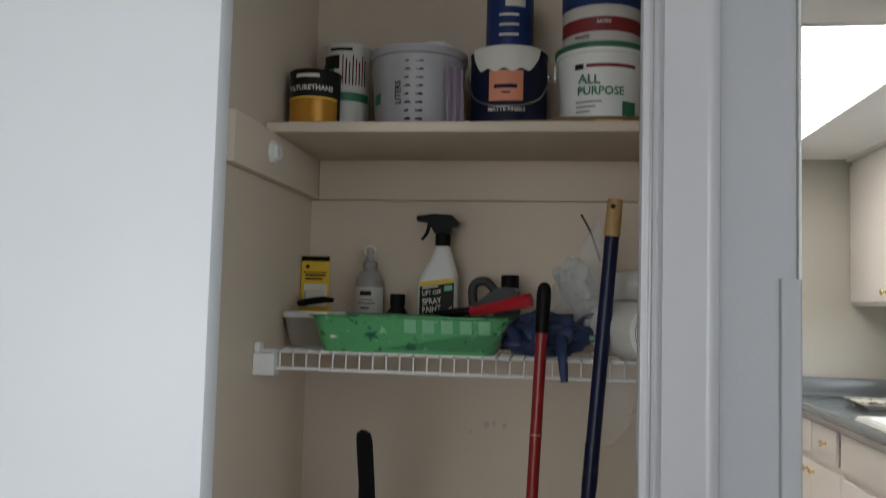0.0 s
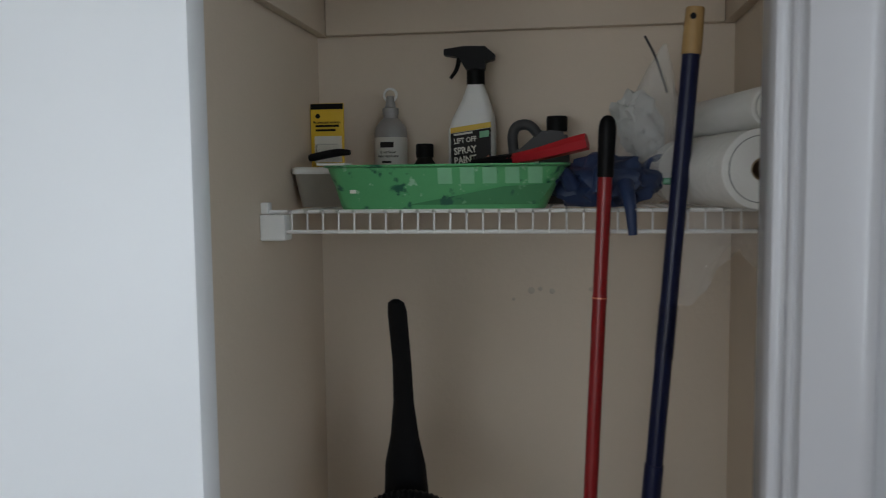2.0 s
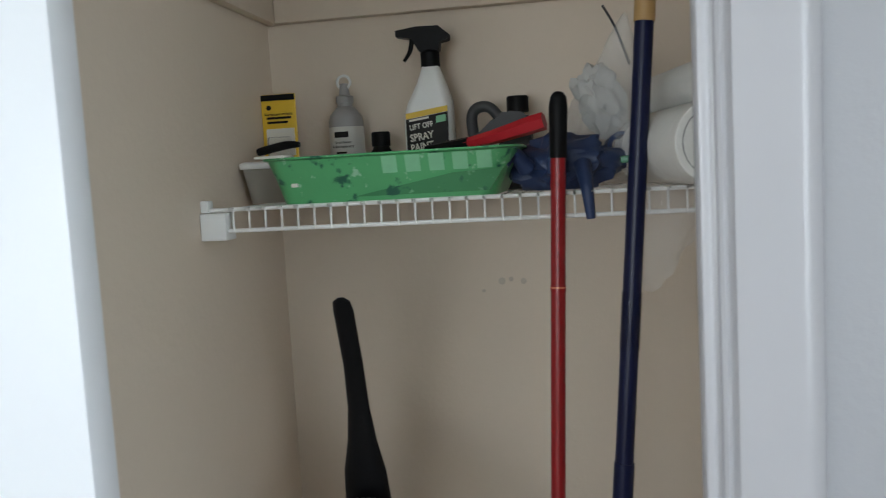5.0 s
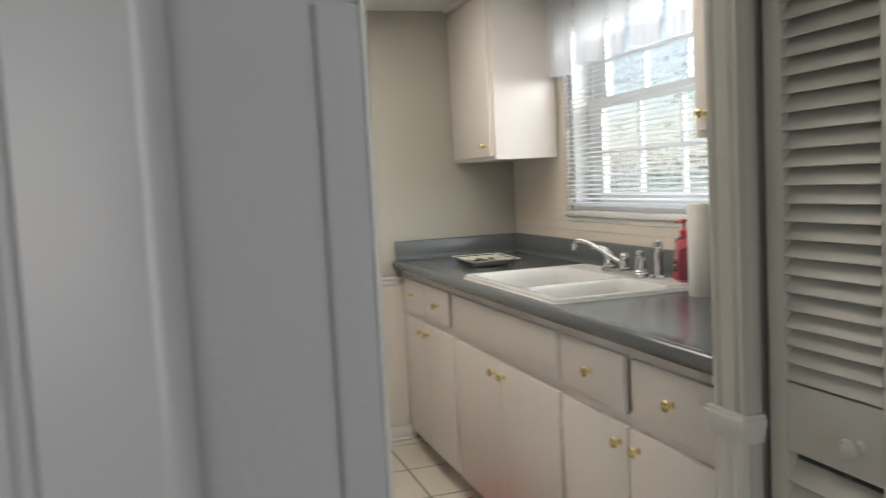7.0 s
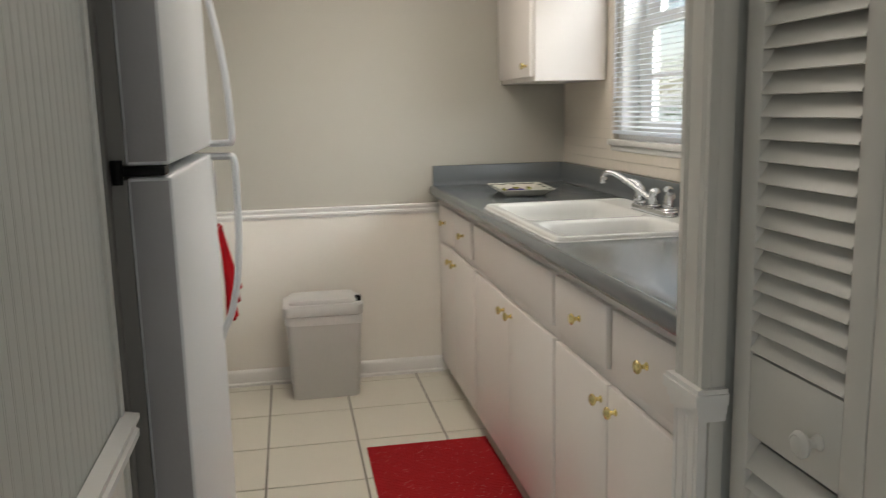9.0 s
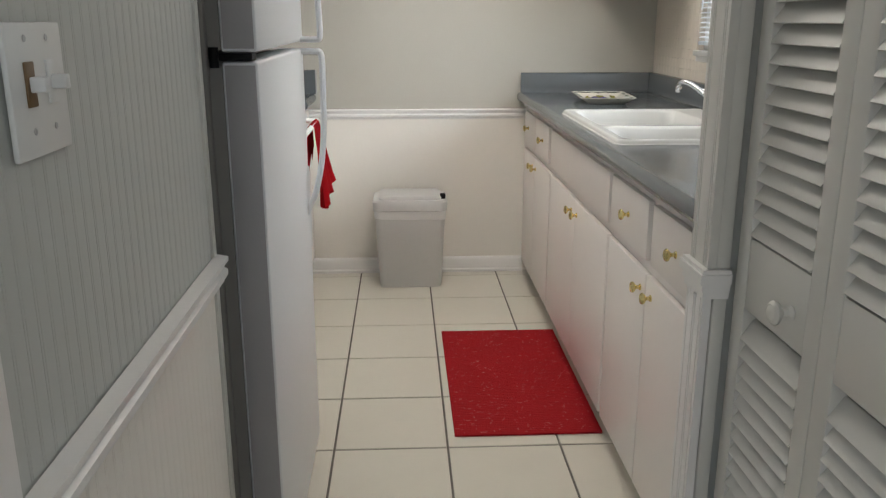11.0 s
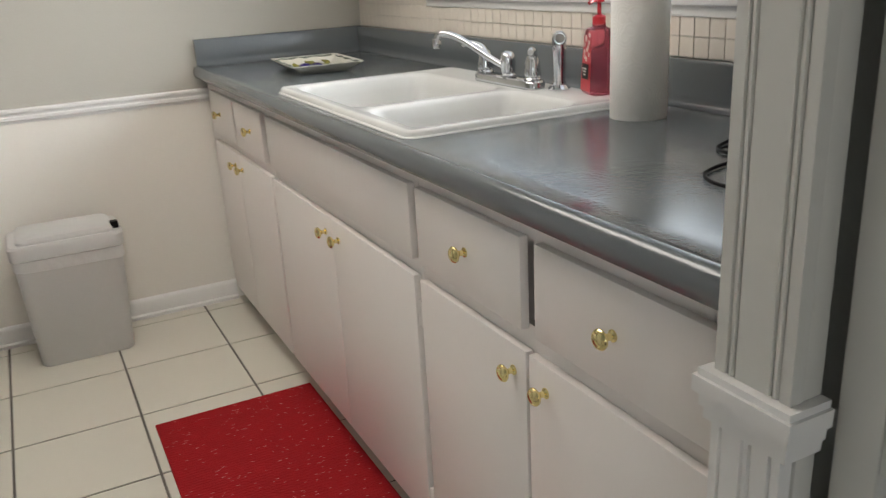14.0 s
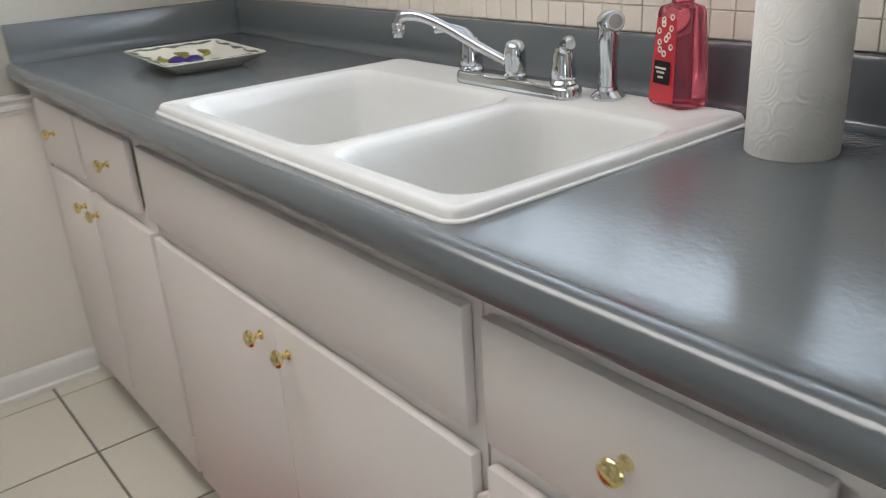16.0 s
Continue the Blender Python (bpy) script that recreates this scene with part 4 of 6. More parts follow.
HY = FY1 - 0.03
fridge_door("freezer_door", 1.211, 1.688, ((1.455, HY, 1.62), (1.470, HY, 1.56), (1.490, HY, 1.46), (1.503, HY, 1.36), (1.508, HY, 1.26), (1.507, HY, 1.222), (1.494, HY, 1.217), (1.456, HY, 1.217)))
fridge_door("fridge_door", 0.085, 1.194, ((1.456, HY, 1.187), (1.492, HY, 1.187), (1.509, HY, 1.180), (1.511, HY, 1.12), (1.509, HY, 1.00), (1.500, HY, 0.90), (1.482, HY, 0.82), (1.464, HY, 0.78), (1.457, HY, 0.76)))
h = box(1.385, 1.452, FY0 - 0.004, FY0 + 0.04, 1.1955, 1.2095, 0.003)
lathe([(0.008, -0.016), (0.009, 0.02)], (1.384, FY0 - 0.004, 1.2), n=10, bm=h)
part("hinge", h, M_BLACK, fri, "dark metal middle hinge")
part("hinge_cover", box(1.37, 1.45, FY0 + 0.005, FY0 + 0.06, 1.690, 1.708, 0.004), M_FRIDGE, fri)

# ---- stove with a red towel on its door ----
stove = thing("kitchen_stove", (1.0, 6.42, 0), "white electric kitchen stove with a dark control panel", "stove")
SYa, SYb = 6.04, 6.80
part("body", box(0.66, 1.258, SYa, SYb, 0.0, 0.895, 0.004), M_FRIDGE, stove)
part("cooktop", box(0.66, 1.288, SYa - 0.004, SYb + 0.004, 0.8955, 0.918, 0.006), M_FRIDGE, stove)
for bx_, by_, r in ((0.85, 6.22, 0.075), (0.85, 6.62, 0.095), (1.11, 6.22, 0.095), (1.11, 6.62, 0.075)):
    part("burner", lathe([(r + 0.015, 0), (r + 0.015, 0.004), (r, 0.006), (r * 0.7, 0.010), (r * 0.3, 0.010), (0, 0.008)], (bx_, by_, 0.918), n=28), M_BLACK, stove)
od = part("oven_door", box(1.260, 1.298, SYa + 0.01, SYb - 0.01, 0.26, 0.868, 0.006), M_FRIDGE, stove)
part("handle", tube([(1.297, SYa + 0.06, 0.838), (1.342, SYa + 0.07, 0.840), (1.345, SYa + 0.12, 0.840), (1.345, SYb - 0.12, 0.840), (1.342, SYb - 0.07, 0.840), (1.297, SYb - 0.06, 0.838)], 0.011, 10), M_WHITEP, od)
part("drawer", box(1.260, 1.293, SYa + 0.01, SYb - 0.01, 0.07, 0.25, 0.005), M_FRIDGE, stove)
part("control_panel", profile_y([(0.66, 0.919), (0.745, 0.919), (0.715, 1.09), (0.66, 1.10)], SYa, SYb), M_FRIDGE, stove)
part("dark_panel", profile_y([(0.7435, 0.95), (0.7455, 0.95), (0.7195, 1.075), (0.7175, 1.075)], SYa + 0.03, SYb - 0.03), M_DARKGLASS, stove)
for k in range(5):
    part("knob", lathe([(0.019, 0), (0.017, 0.018), (0, 0.019)], (0.731, SYa + 0.1 + k * 0.14, 1.01), (1, 0, 0.15), 14), M_BLACK, stove)
part("vent_slot", box(1.2575, 1.2595, SYa + 0.08, SYb - 0.08, 0.872, 0.884), M_BLACK, stove)
towel = thing("dish_towel", (1.35, 6.56, 0.52), "red dish towel hanging over the oven door handle", "towel")
bm = bmesh.new()
cols = []
for i in range(57):
    u = i / 56
    low = 0.505 + 0.05 * u + 0.022 * math.sin(u * 13 + 1)
    col = []
    for k, (dx, zz) in enumerate(((-0.016, low + 0.16), (-0.016, 0.81), (-0.014, 0.843), (0.0, 0.8535), (0.014, 0.843), (0.019, 0.79), (0.030, 0.70), (0.042, 0.61), (0.050, low))):
        drop = max(0.0, (0.843 - zz) / 0.3)
        fold = (0.020 * math.sin(u * 14) + 0.007 * math.sin(u * 33)) * drop
        col.append(bm.verts.new((1.345 + dx + (fold if k > 4 else fold * 0.2), 6.48 + 0.21 * u + 0.11 * (u - 0.45) * drop, zz)))
    cols.append(col)
for a, b in zip(cols, cols[1:]):
    for k in range(8):
        bm.faces.new((a[k], a[k + 1], b[k + 1], b[k]))
bmesh.ops.solidify(bm, geom=bm.faces[:], thickness=0.003)
part("cloth", bm, M_TOWEL, towel)

# narrow cabinet in the corner beyond the stove
cc = thing("base_cabinet", (0.95, 7.0, 0), "cream painted narrow base cabinet beside the stove", "cabinet", "base cabinets under the countertop")
part("body", box(0.62, 1.244, 6.812, 7.186, 0.09, 0.875), M_CAB, cc)
part("toe_kick", box(1.19, 1.204, 6.812, 7.186, 0.0, 0.09), M_CAB, cc)
d = part("drawer", box(1.2445, 1.262, 6.83, 7.17, 0.692, 0.842, 0.0022), M_CAB, cc)
knob((1.262, 7.0, 0.769), d, (1, 0, 0))
d = part("door", box(1.2445, 1.262, 6.83, 7.17, 0.10, 0.660, 0.0022), M_CAB, cc)
knob((1.262, 6.87, 0.615), d, (1, 0, 0))
ct2 = thing("countertop", (0.95, 7.0, 0.876), "dark grey painted laminate countertop beside the stove", "countertop")
part("worktop", profile_y([(0.605, 0.876), (1.288, 0.876), (1.297, 0.884), (1.300, 0.896), (1.297, 0.909), (1.288, 0.917), (1.27, 0.915), (0.605, 0.915)], 6.812, 7.186), M_COUNTER, ct2)
part("side_splash", profile_x([(7.188, 0.9152), (7.188, 1.018), (7.192, 1.026), (7.200, 1.028), (7.2165, 1.028), (7.2165, 0.9152)], 0.605, 1.298), M_COUNTER, ct2)
part("splash_end", box(1.2985, 1.303, 7.189, 7.2165, 0.9152, 1.027, 0.001), M_EDGE, ct2, "grey end strip of the splash")

# ---- waste bin, rug, switch ----
binx = thing("waste_bin", (1.75, 7.0, 0), "pale grey plastic kitchen waste bin with a liner", "bin")
lo = [(0.148, 0.085, 0.0), (0.150, 0.088, 0.006), (0.166, 0.105, 0.33), (0.168, 0.107, 0.35)]
part("body", loft([[(px, py, z) for px, py in round_rect(1.748 - w, 1.748 + w, 7.03 - d, 7.03 + d, 0.03, 4)] for w, d, z in lo]), M_BIN, binx)
part("liner", loft([[(px, py + 0.004 * math.sin(px * 60), z + 0.004 * math.sin(px * 45)) for px, py in round_rect(1.748 - w, 1.748 + w, 7.03 - d, 7.03 + d, 0.03, 4)] for w, d, z in ((0.1685, 0.1085, 0.345), (0.172, 0.111, 0.35), (0.171, 0.111, 0.39))], caps=False), M_BAG, binx, "white bin liner folded over the rim")
part("rim", loft([[(px, py, z) for px, py in round_rect(1.748 - w, 1.748 + w, 7.03 - d, 7.03 + d, 0.032, 4)] for w, d, z in ((0.172, 0.112, 0.385), (0.176, 0.116, 0.388), (0.178, 0.118, 0.43), (0.172, 0.112, 0.438))]), M_BIN, binx)
part("lid", loft([[(px, py, z) for px, py in round_rect(1.748 - w, 1.748 + w, 7.03 - d, 7.03 + d, 0.028, 4)] for w, d, z in ((0.150, 0.102, 0.4385), (0.150, 0.102, 0.448), (0.142, 0.096, 0.456), (0.10, 0.06, 0.461))]), M_BIN, binx)
part("latch", box(1.892, 1.918, 6.955, 6.985, 0.438, 0.462, 0.004), M_BLACK, binx, "black latch")
rug = thing("rug", (2.10, 5.88, 0), "red woven kitchen rug with pale flecks", "rug")
bm = box(1.868, 2.338, 5.44, 6.332, 0.0008, 0.008, 0.002)
part("mat", bm, M_RUG, rug)
bm = bmesh.new()
rng = random.Random(7)
for k in range(420):
    a, b = rng.uniform(1.875, 2.33), rng.uniform(5.45, 6.325)
    l_ = rng.uniform(0.0015, 0.005)
    bm.faces.new([bm.verts.new(q) for q in ((a - l_, b - 0.0008, 0.0090), (a + l_, b - 0.0008, 0.0090), (a + l_, b + 0.0008, 0.0090), (a - l_, b + 0.0008, 0.0090))])
tagged(part("fleck_weave", bm, M_FLECK, rug), kind="stuff")
bm = bmesh.new()
for k in range(74):
    b = 5.446 + k * 0.012
    box(1.870, 2.336, b, b + 0.008, 0.0078, 0.0086, bm=bm)
tagged(part("ribs", bm, M_RUG, rug), kind="stuff")
sw = thing("light_switch", (1.38, 3.888, 1.21), "white double light switch plate on the beadboard", "switch")
part("plate", box(1.3775, 1.384, 3.845, 3.965, 1.146, 1.266, 0.003), M_LAMPWHITE, sw)
for yy in (3.882, 3.928):
    brown = yy < 3.9
    s_ = part("surround", box(1.3838, 1.3865, yy - 0.009, yy + 0.009, 1.192, 1.232, 0.001), M_WOODSTRIP if brown else M_LAMPWHITE, sw)
    part("toggle", box(1.386, 1.401, yy - 0.005, yy + 0.005, 1.205, 1.219, 0.002), M_LAMPWHITE, s_)
    for zz in (1.17, 1.252):
        part("screw", lathe([(0.0035, 0), (0.003, 0.001), (0, 0.0012)], (1.3838, yy, zz), (1, 0, 0), 8), M_STEEL, sw)

# ---- bifold louvred doors ----


def louvred_panel(y1):
    """A panel whose far edge is at y1."""
    p = thing("louvred_door", (2.325, y1 - 0.153, 0.015), "grey white louvred bifold door panel, closed", "door", "bifold door panels")
    w, x0, x1 = 0.3065, 2.312, 2.338
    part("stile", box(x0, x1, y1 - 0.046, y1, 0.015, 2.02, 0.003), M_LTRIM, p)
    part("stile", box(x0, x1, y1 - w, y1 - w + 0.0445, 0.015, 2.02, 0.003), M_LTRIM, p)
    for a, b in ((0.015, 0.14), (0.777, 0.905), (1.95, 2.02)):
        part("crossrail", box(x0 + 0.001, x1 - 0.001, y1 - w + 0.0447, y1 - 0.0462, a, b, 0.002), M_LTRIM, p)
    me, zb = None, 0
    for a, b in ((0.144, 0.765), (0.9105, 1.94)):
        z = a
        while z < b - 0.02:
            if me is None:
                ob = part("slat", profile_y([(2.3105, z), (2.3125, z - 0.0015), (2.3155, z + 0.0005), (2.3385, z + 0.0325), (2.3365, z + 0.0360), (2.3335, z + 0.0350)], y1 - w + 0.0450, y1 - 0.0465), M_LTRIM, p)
                me, zb = ob.data, z
            else:
                ob = new("slat", me)
                ob.parent = p
                ob.location.z = z - zb
            z += 0.03206
    return p


first_panel = louvred_panel(4.503)
for k in (1, 2, 3):
    copy_thing(first_panel, Matrix.Translation(first_panel.location + Vector((0, -0.3085 * k, 0))))
knob((2.3125, 4.284, 0.832), first_panel, s=1.35, material=M_LTRIM)

# ---- closet: shelves ----
shelf = thing("closet_shelf", (0.95, 4.17, 1.55), "white painted board shelf on wooden cleats", "shelf")
part("board", box(CL_L + 0.002, CL_R - 0.002, 4.038, 4.324, 1.628, 1.646, 0.003), M_CLOSET, shelf)
part("back_cleat", box(CL_L + 0.019, CL_R - 0.019, 4.306, 4.3245, 1.549, 1.6275, 0.002), M_CLOSET, shelf)
part("side_cleat", box(CL_L + 0.0005, CL_L + 0.018, 3.868, 4.3245, 1.549, 1.6275, 0.002), M_CLOSET, shelf)
part("side_cleat", box(CL_R - 0.018, CL_R - 0.0005, 3.868, 4.3245, 1.549, 1.6275, 0.002), M_CLOSET, shelf)
part("rod_socket", lathe([(0.019, 0), (0.019, 0.006), (0.013, 0.008), (0.013, 0.014), (0.006, 0.015), (0, 0.012)], (CL_L + 0.018, 4.03, 1.592), (1, 0, 0)), M_WHITEP, shelf, "white closet rod socket")

WZ, WY0, WY1 = 1.262, 4.035, 4.318
wsh = thing("wire_shelf", (0.95, 4.17, WZ), "white coated wire shelf with a front lip", "shelf")
for yy, zz, r in ((WY0, WZ, 0.0028), (WY0 - 0.002, WZ - 0.028, 0.0028), (WY1, WZ - 0.003, 0.0028), (4.17, WZ - 0.0045, 0.0028)):
    part("rail_wire", tube([(CL_L + 0.006, yy, zz), (CL_R - 0.006, yy, zz)], r, 8), M_WIRE, wsh)
me, x0 = None, CL_L + 0.045
x = x0
while x < CL_R - 0.02:
    if me is None:
        w_ = tube([(x, WY1, WZ + 0.001), (x, WY0 + 0.004, WZ + 0.001), (x, WY0 - 0.003, WZ - 0.002), (x, WY0 - 0.004, WZ - 0.03)], 0.0014, 6, steps=2)
        ob = part("cross_wire", w_, M_WIRE, wsh)
        me = ob.data
    else:
        ob = new("cross_wire", me)
        ob.parent = wsh
        ob.location.x = x - x0
    x += 0.0222
for a, b in ((CL_L + 0.001, CL_L + 0.037),):
    part("end_bracket", box(a, b, WY0 - 0.012, WY0 + 0.02, 1.222, 1.2585, 0.002), M_WHITEP, wsh)
part("wall_clip", box(CL_L + 0.001, CL_L + 0.012, WY0 - 0.008, WY0 + 0.01, 1.259, 1.275, 0.002), M_WHITEP, wsh)
SZ = WZ + 0.0026

scuffs = bpy.data.objects["closet_wall_back"]
for sx, sz, sr in ((0.985, 1.115, 0.006), (1.0, 1.118, 0.004), (1.02, 1.114, 0.005), (1.085, 1.118, 0.004), (0.955, 1.10, 0.003)):
    part("scuff", lathe([(sr, 0), (sr * 0.7, 0.0004), (0, 0.0005)], (sx, CL_B - 0.0003, sz), (0, -1, 0), 9), M_SCUFF, scuffs)

# ---- closet: things on the wire shelf ----
tray = thing("paint_tray", (0.88, 4.1, SZ), "green plastic paint roller tray spattered with dried paint", "paint tray")


def tray_loop(x0, x1, y0, y1, z, r):
    return [(px, py, z) for px, py in round_rect(x0, x1, y0, y1, r, 4)]


part("pan", loft([tray_loop(0.732, 1.014, 4.035, 4.21, SZ, 0.02), tray_loop(0.724, 1.028, 4.027, 4.22, SZ + 0.03, 0.022), tray_loop(0.716, 1.042, 4.018, 4.23, SZ + 0.056, 0.024), tray_loop(0.710, 1.048, 4.012, 4.236, SZ + 0.058, 0.026), tray_loop(0.711, 1.047, 4.013, 4.235, SZ + 0.0605, 0.026), tray_loop(0.722, 1.036, 4.024, 4.224, SZ + 0.058, 0.02), tray_loop(0.735, 1.01, 4.04, 4.205, SZ + 0.01, 0.02)]), M_TRAY, tray)
bm = bmesh.new()
q = [(0.83, SZ + 0.006), (1.005, SZ + 0.006), (1.025, SZ + 0.034), (0.96, SZ + 0.03)]
a_ = [bm.verts.new((px, 4.0322 - (pz - SZ) / 0.056 * 0.0165, pz)) for px, pz in q]
b_ = [bm.verts.new((px, 4.037 - (pz - SZ) / 0.056 * 0.0165, pz)) for px, pz in q]
bm.faces.new(a_)
for i in range(4):
    bm.faces.new((a_[i], a_[(i + 1) % 4], b_[(i + 1) % 4], b_[i]))
part("sloped_rib", bm, M_TRAYDARK, tray, "sloped area in a darker mottled green")
# Five ribs in a paler green than the pan.
for k in range(5):
    xr = 0.872 + 0.030 * k
    part("ramp_rib", profile_x([(4.0252, SZ + 0.034), (4.0165, SZ + 0.0555), (4.022, SZ + 0.0555), (4.030, SZ + 0.034)], xr, xr + 0.019), M_PALEGREEN, tray)
part("dried_edge", box(0.708, 0.748, 4.0105, 4.05, SZ + 0.0602, SZ + 0.0635, 0.001), M_SPLASH, tray, "dried white paint on the rim")
part("paint_chip", box(0.750, 0.758, 4.0245, 4.030, SZ + 0.022, SZ + 0.027, 0.001), M_SPLASH, tray)

tub = thing("plastic_tub", (0.675, 4.19, SZ), "clear plastic tub with a white lid", "container")
part("tub_body", loft([[(px, py, z) for px, py in round_rect(0.628 + d, 0.722 - d, 4.15 + d, 4.24 - d, 0.012, 3)] for d, z in ((0.008, SZ), (0.0, SZ + 0.05))]), M_FROST, tub)
part("lid", loft([[(px, py, z) for px, py in round_rect(0.624 + d, 0.726 - d, 4.146 + d, 4.244 - d, 0.014, 3)] for d, z in ((0, SZ + 0.0505), (0, SZ + 0.058), (0.004, SZ + 0.061))]), M_WHITEP, tub)
card = thing("socket_package", (0.643, 4.275, SZ), "yellow blister card package leaning in the corner", "package")
part("card", box(0.623, 0.680, 4.262, 4.266, SZ, 1.432, 0.002), M_YELLOW, card)
part("header_band", box(0.624, 0.679, 4.2605, 4.2618, 1.422, 1.431), M_BLACK, card)
part("pale_panel", box(0.630, 0.676, 4.2605, 4.2618, 1.335, 1.378), M_CARDW, card)
part("blister", box(0.634, 0.672, 4.246, 4.2603, 1.33, 1.365, 0.004), M_CLEAR, card)
for k, (wd, zz) in enumerate(((0.040, 1.393), (0.034, 1.386))):
    part("text_bar", box(0.632, 0.632 + wd, 4.2606, 4.2617, zz, zz + 0.0035), M_CANBLACK, card)
words("lettering", "fluorescent sockets", 0.0062, facing_south(0.6515, 4.2602, 1.4005), M_CANBLACK, card, narrow=0.95)
part("dark_mark", lathe([(0.004, 0), (0.004, 0.001), (0, 0.001)], (0.636, 4.2617, 1.411), (0, -1, 0), 10), M_CANBLACK, card)
marker = solo("marker_pen", tube([(0.645, 4.18, SZ + 0.075), (0.655, 4.18, SZ + 0.077), (0.69, 4.178, SZ + 0.083), (0.712, 4.177, SZ + 0.083)], [0.005, 0.0065, 0.0065, 0.004], 10), M_BLACK, "black marker pen on the tub lid", "pen")
gl = thing("glue_bottle", (0.754, 4.285, SZ), "grey plastic squeeze bottle with a white label", "bottle")
part("bottle", lathe([(0.025, 0), (0.027, 0.003), (0.027, 0.118), (0.025, 0.128), (0.015, 0.140), (0.012, 0.142), (0.012, 0.150)], (0.754, 4.285, SZ)), M_GREYB, gl)
part("label", lathe([(0.0270, 0.058), (0.0276, 0.059), (0.0276, 0.109), (0.0270, 0.110)], (0.754, 4.285, SZ)), M_CANWHITE, gl)
part("nozzle", lathe([(0.0135, 0), (0.0135, 0.010), (0.009, 0.012), (0.006, 0.03), (0, 0.031)], (0.754, 4.285, SZ + 0.148)), M_GREYB, gl)
bm = bmesh.new()
N2 = 20
rings = []
for i in range(N2):
    a = 2 * math.pi * i / N2
    c = Vector((0.754 + 0.0105 * math.cos(a), 4.285, SZ + 0.180 + 0.0105 * math.sin(a)))
    rings.append([bm.verts.new(c + 0.0022 * (Vector((math.cos(a), 0, math.sin(a))) * math.cos(b) + Vector((0, 1, 0)) * math.sin(b))) for b in [2 * math.pi * j / 6 for j in range(6)]])
for i in range(N2):
    for j in range(6):
        bm.faces.new((rings[i][j], rings[(i + 1) % N2][j], rings[(i + 1) % N2][(j + 1) % 6], rings[i][(j + 1) % 6]))
part("cap_ring", bm, M_WHITEP, gl)
part("text_bar", box(0.742, 0.764, 4.2566, 4.2576, SZ + 0.093, SZ + 0.102), M_CANBLACK, gl)
for text_, z_ in (("Grout Sealer", 0.0855), ("Roller Applicator", 0.0790)):
    words("lettering", text_, 0.0058, facing_south(0.754, 4.2568, SZ + z_), M_CANBLACK, gl, bend=0.0282, narrow=0.9)
part("text_bar", box(0.744, 0.760, 4.2566, 4.2576, SZ + 0.068, SZ + 0.071), M_CANBLACK, gl)
sb = thing("small_bottle", (0.815, 4.26, SZ), "small dark brown bottle with a black cap", "bottle")
part("bottle", lathe([(0.020, 0), (0.021, 0.003), (0.021, 0.06), (0.013, 0.073), (0.012, 0.078)], (0.815, 4.26, SZ)), M_CANBLACK, sb)
part("cap", lathe([(0.0145, 0), (0.0145, 0.020), (0.013, 0.022), (0, 0.022)], (0.815, 4.26, SZ + 0.076)), M_BLACK, sb)
sp = thing("spray_bottle", (0.895, 4.26, SZ), "white trigger spray bottle with a black and yellow label", "bottle")
part("bottle", loft([[(px, py, SZ + z) for px, py in round_rect(0.893 - w + o, 0.893 + w + o, 4.262 - d, 4.262 + d, min(d, w) * 0.7, 4)] for w, d, o, z in ((0.036, 0.022, 0, 0), (0.038, 0.024, 0, 0.004), (0.038, 0.024, 0, 0.118), (0.034, 0.022, 0.003, 0.138), (0.022, 0.018, 0.006, 0.166), (0.014, 0.013, 0.006, 0.188), (0.012, 0.012, 0.006, 0.195))]), M_WHITEP, sp)
part("label", profile_y([(0.861, SZ + 0.008), (0.925, SZ + 0.008), (0.925, SZ + 0.121), (0.861, SZ + 0.112)], 4.2368, 4.2378), M_CANBLACK, sp, "black printed label")
part("label_band", profile_y([(0.861, SZ + 0.1125), (0.925, SZ + 0.1215), (0.925, SZ + 0.130), (0.861, SZ + 0.121)], 4.2366, 4.2378), M_YELLOW, sp)
for text_, size_, x_, z_ in (("LIFT OFF", 0.0115, 0.884, 0.1015), ("SPRAY", 0.0155, 0.884, 0.0855), ("PAINT", 0.0155, 0.884, 0.0705)):
    words("lettering", text_, size_, facing_south(x_, 4.2362, SZ + z_) @ pose(0, 0, 0, 0, 0, 7), M_CARDW, sp, narrow=0.82)
part("text_bar", profile_y([(0.866, SZ + 0.1085), (0.896, SZ + 0.1125), (0.896, SZ + 0.1155), (0.866, SZ + 0.1115)], 4.2360, 4.2367), M_CARDW, sp)
part("green_badge", profile_y([(0.907, SZ + 0.105), (0.922, SZ + 0.107), (0.922, SZ + 0.117), (0.907, SZ + 0.115)], 4.2360, 4.2367), M_PALEGREEN, sp)
part("orange_print", profile_y([(0.908, SZ + 0.055), (0.922, SZ + 0.057), (0.922, SZ + 0.078), (0.912, SZ + 0.07)], 4.2360, 4.2367), M_ORANGE, sp)
part("collar", lathe([(0.0145, 0), (0.0145, 0.022), (0.011, 0.026)], (0.899, 4.262, SZ + 0.190)), M_BLACK, sp)
hd = profile_y([(0.849, SZ + 0.247), (0.849, SZ + 0.238), (0.872, SZ + 0.234), (0.884, SZ + 0.214), (0.914, SZ + 0.214), (0.916, SZ + 0.226), (0.929, SZ + 0.229), (0.930, SZ + 0.237), (0.915, SZ + 0.250), (0.88, SZ + 0.251)], 4.251, 4.273)
tube([(0.873, 4.262, SZ + 0.236), (0.868, 4.262, SZ + 0.216), (0.858, 4.262, SZ + 0.202)], [0.004, 0.0035, 0.0025], 8, bm=hd)
part("trigger_head", hd, M_BLACK, sp, "black plastic trigger head")
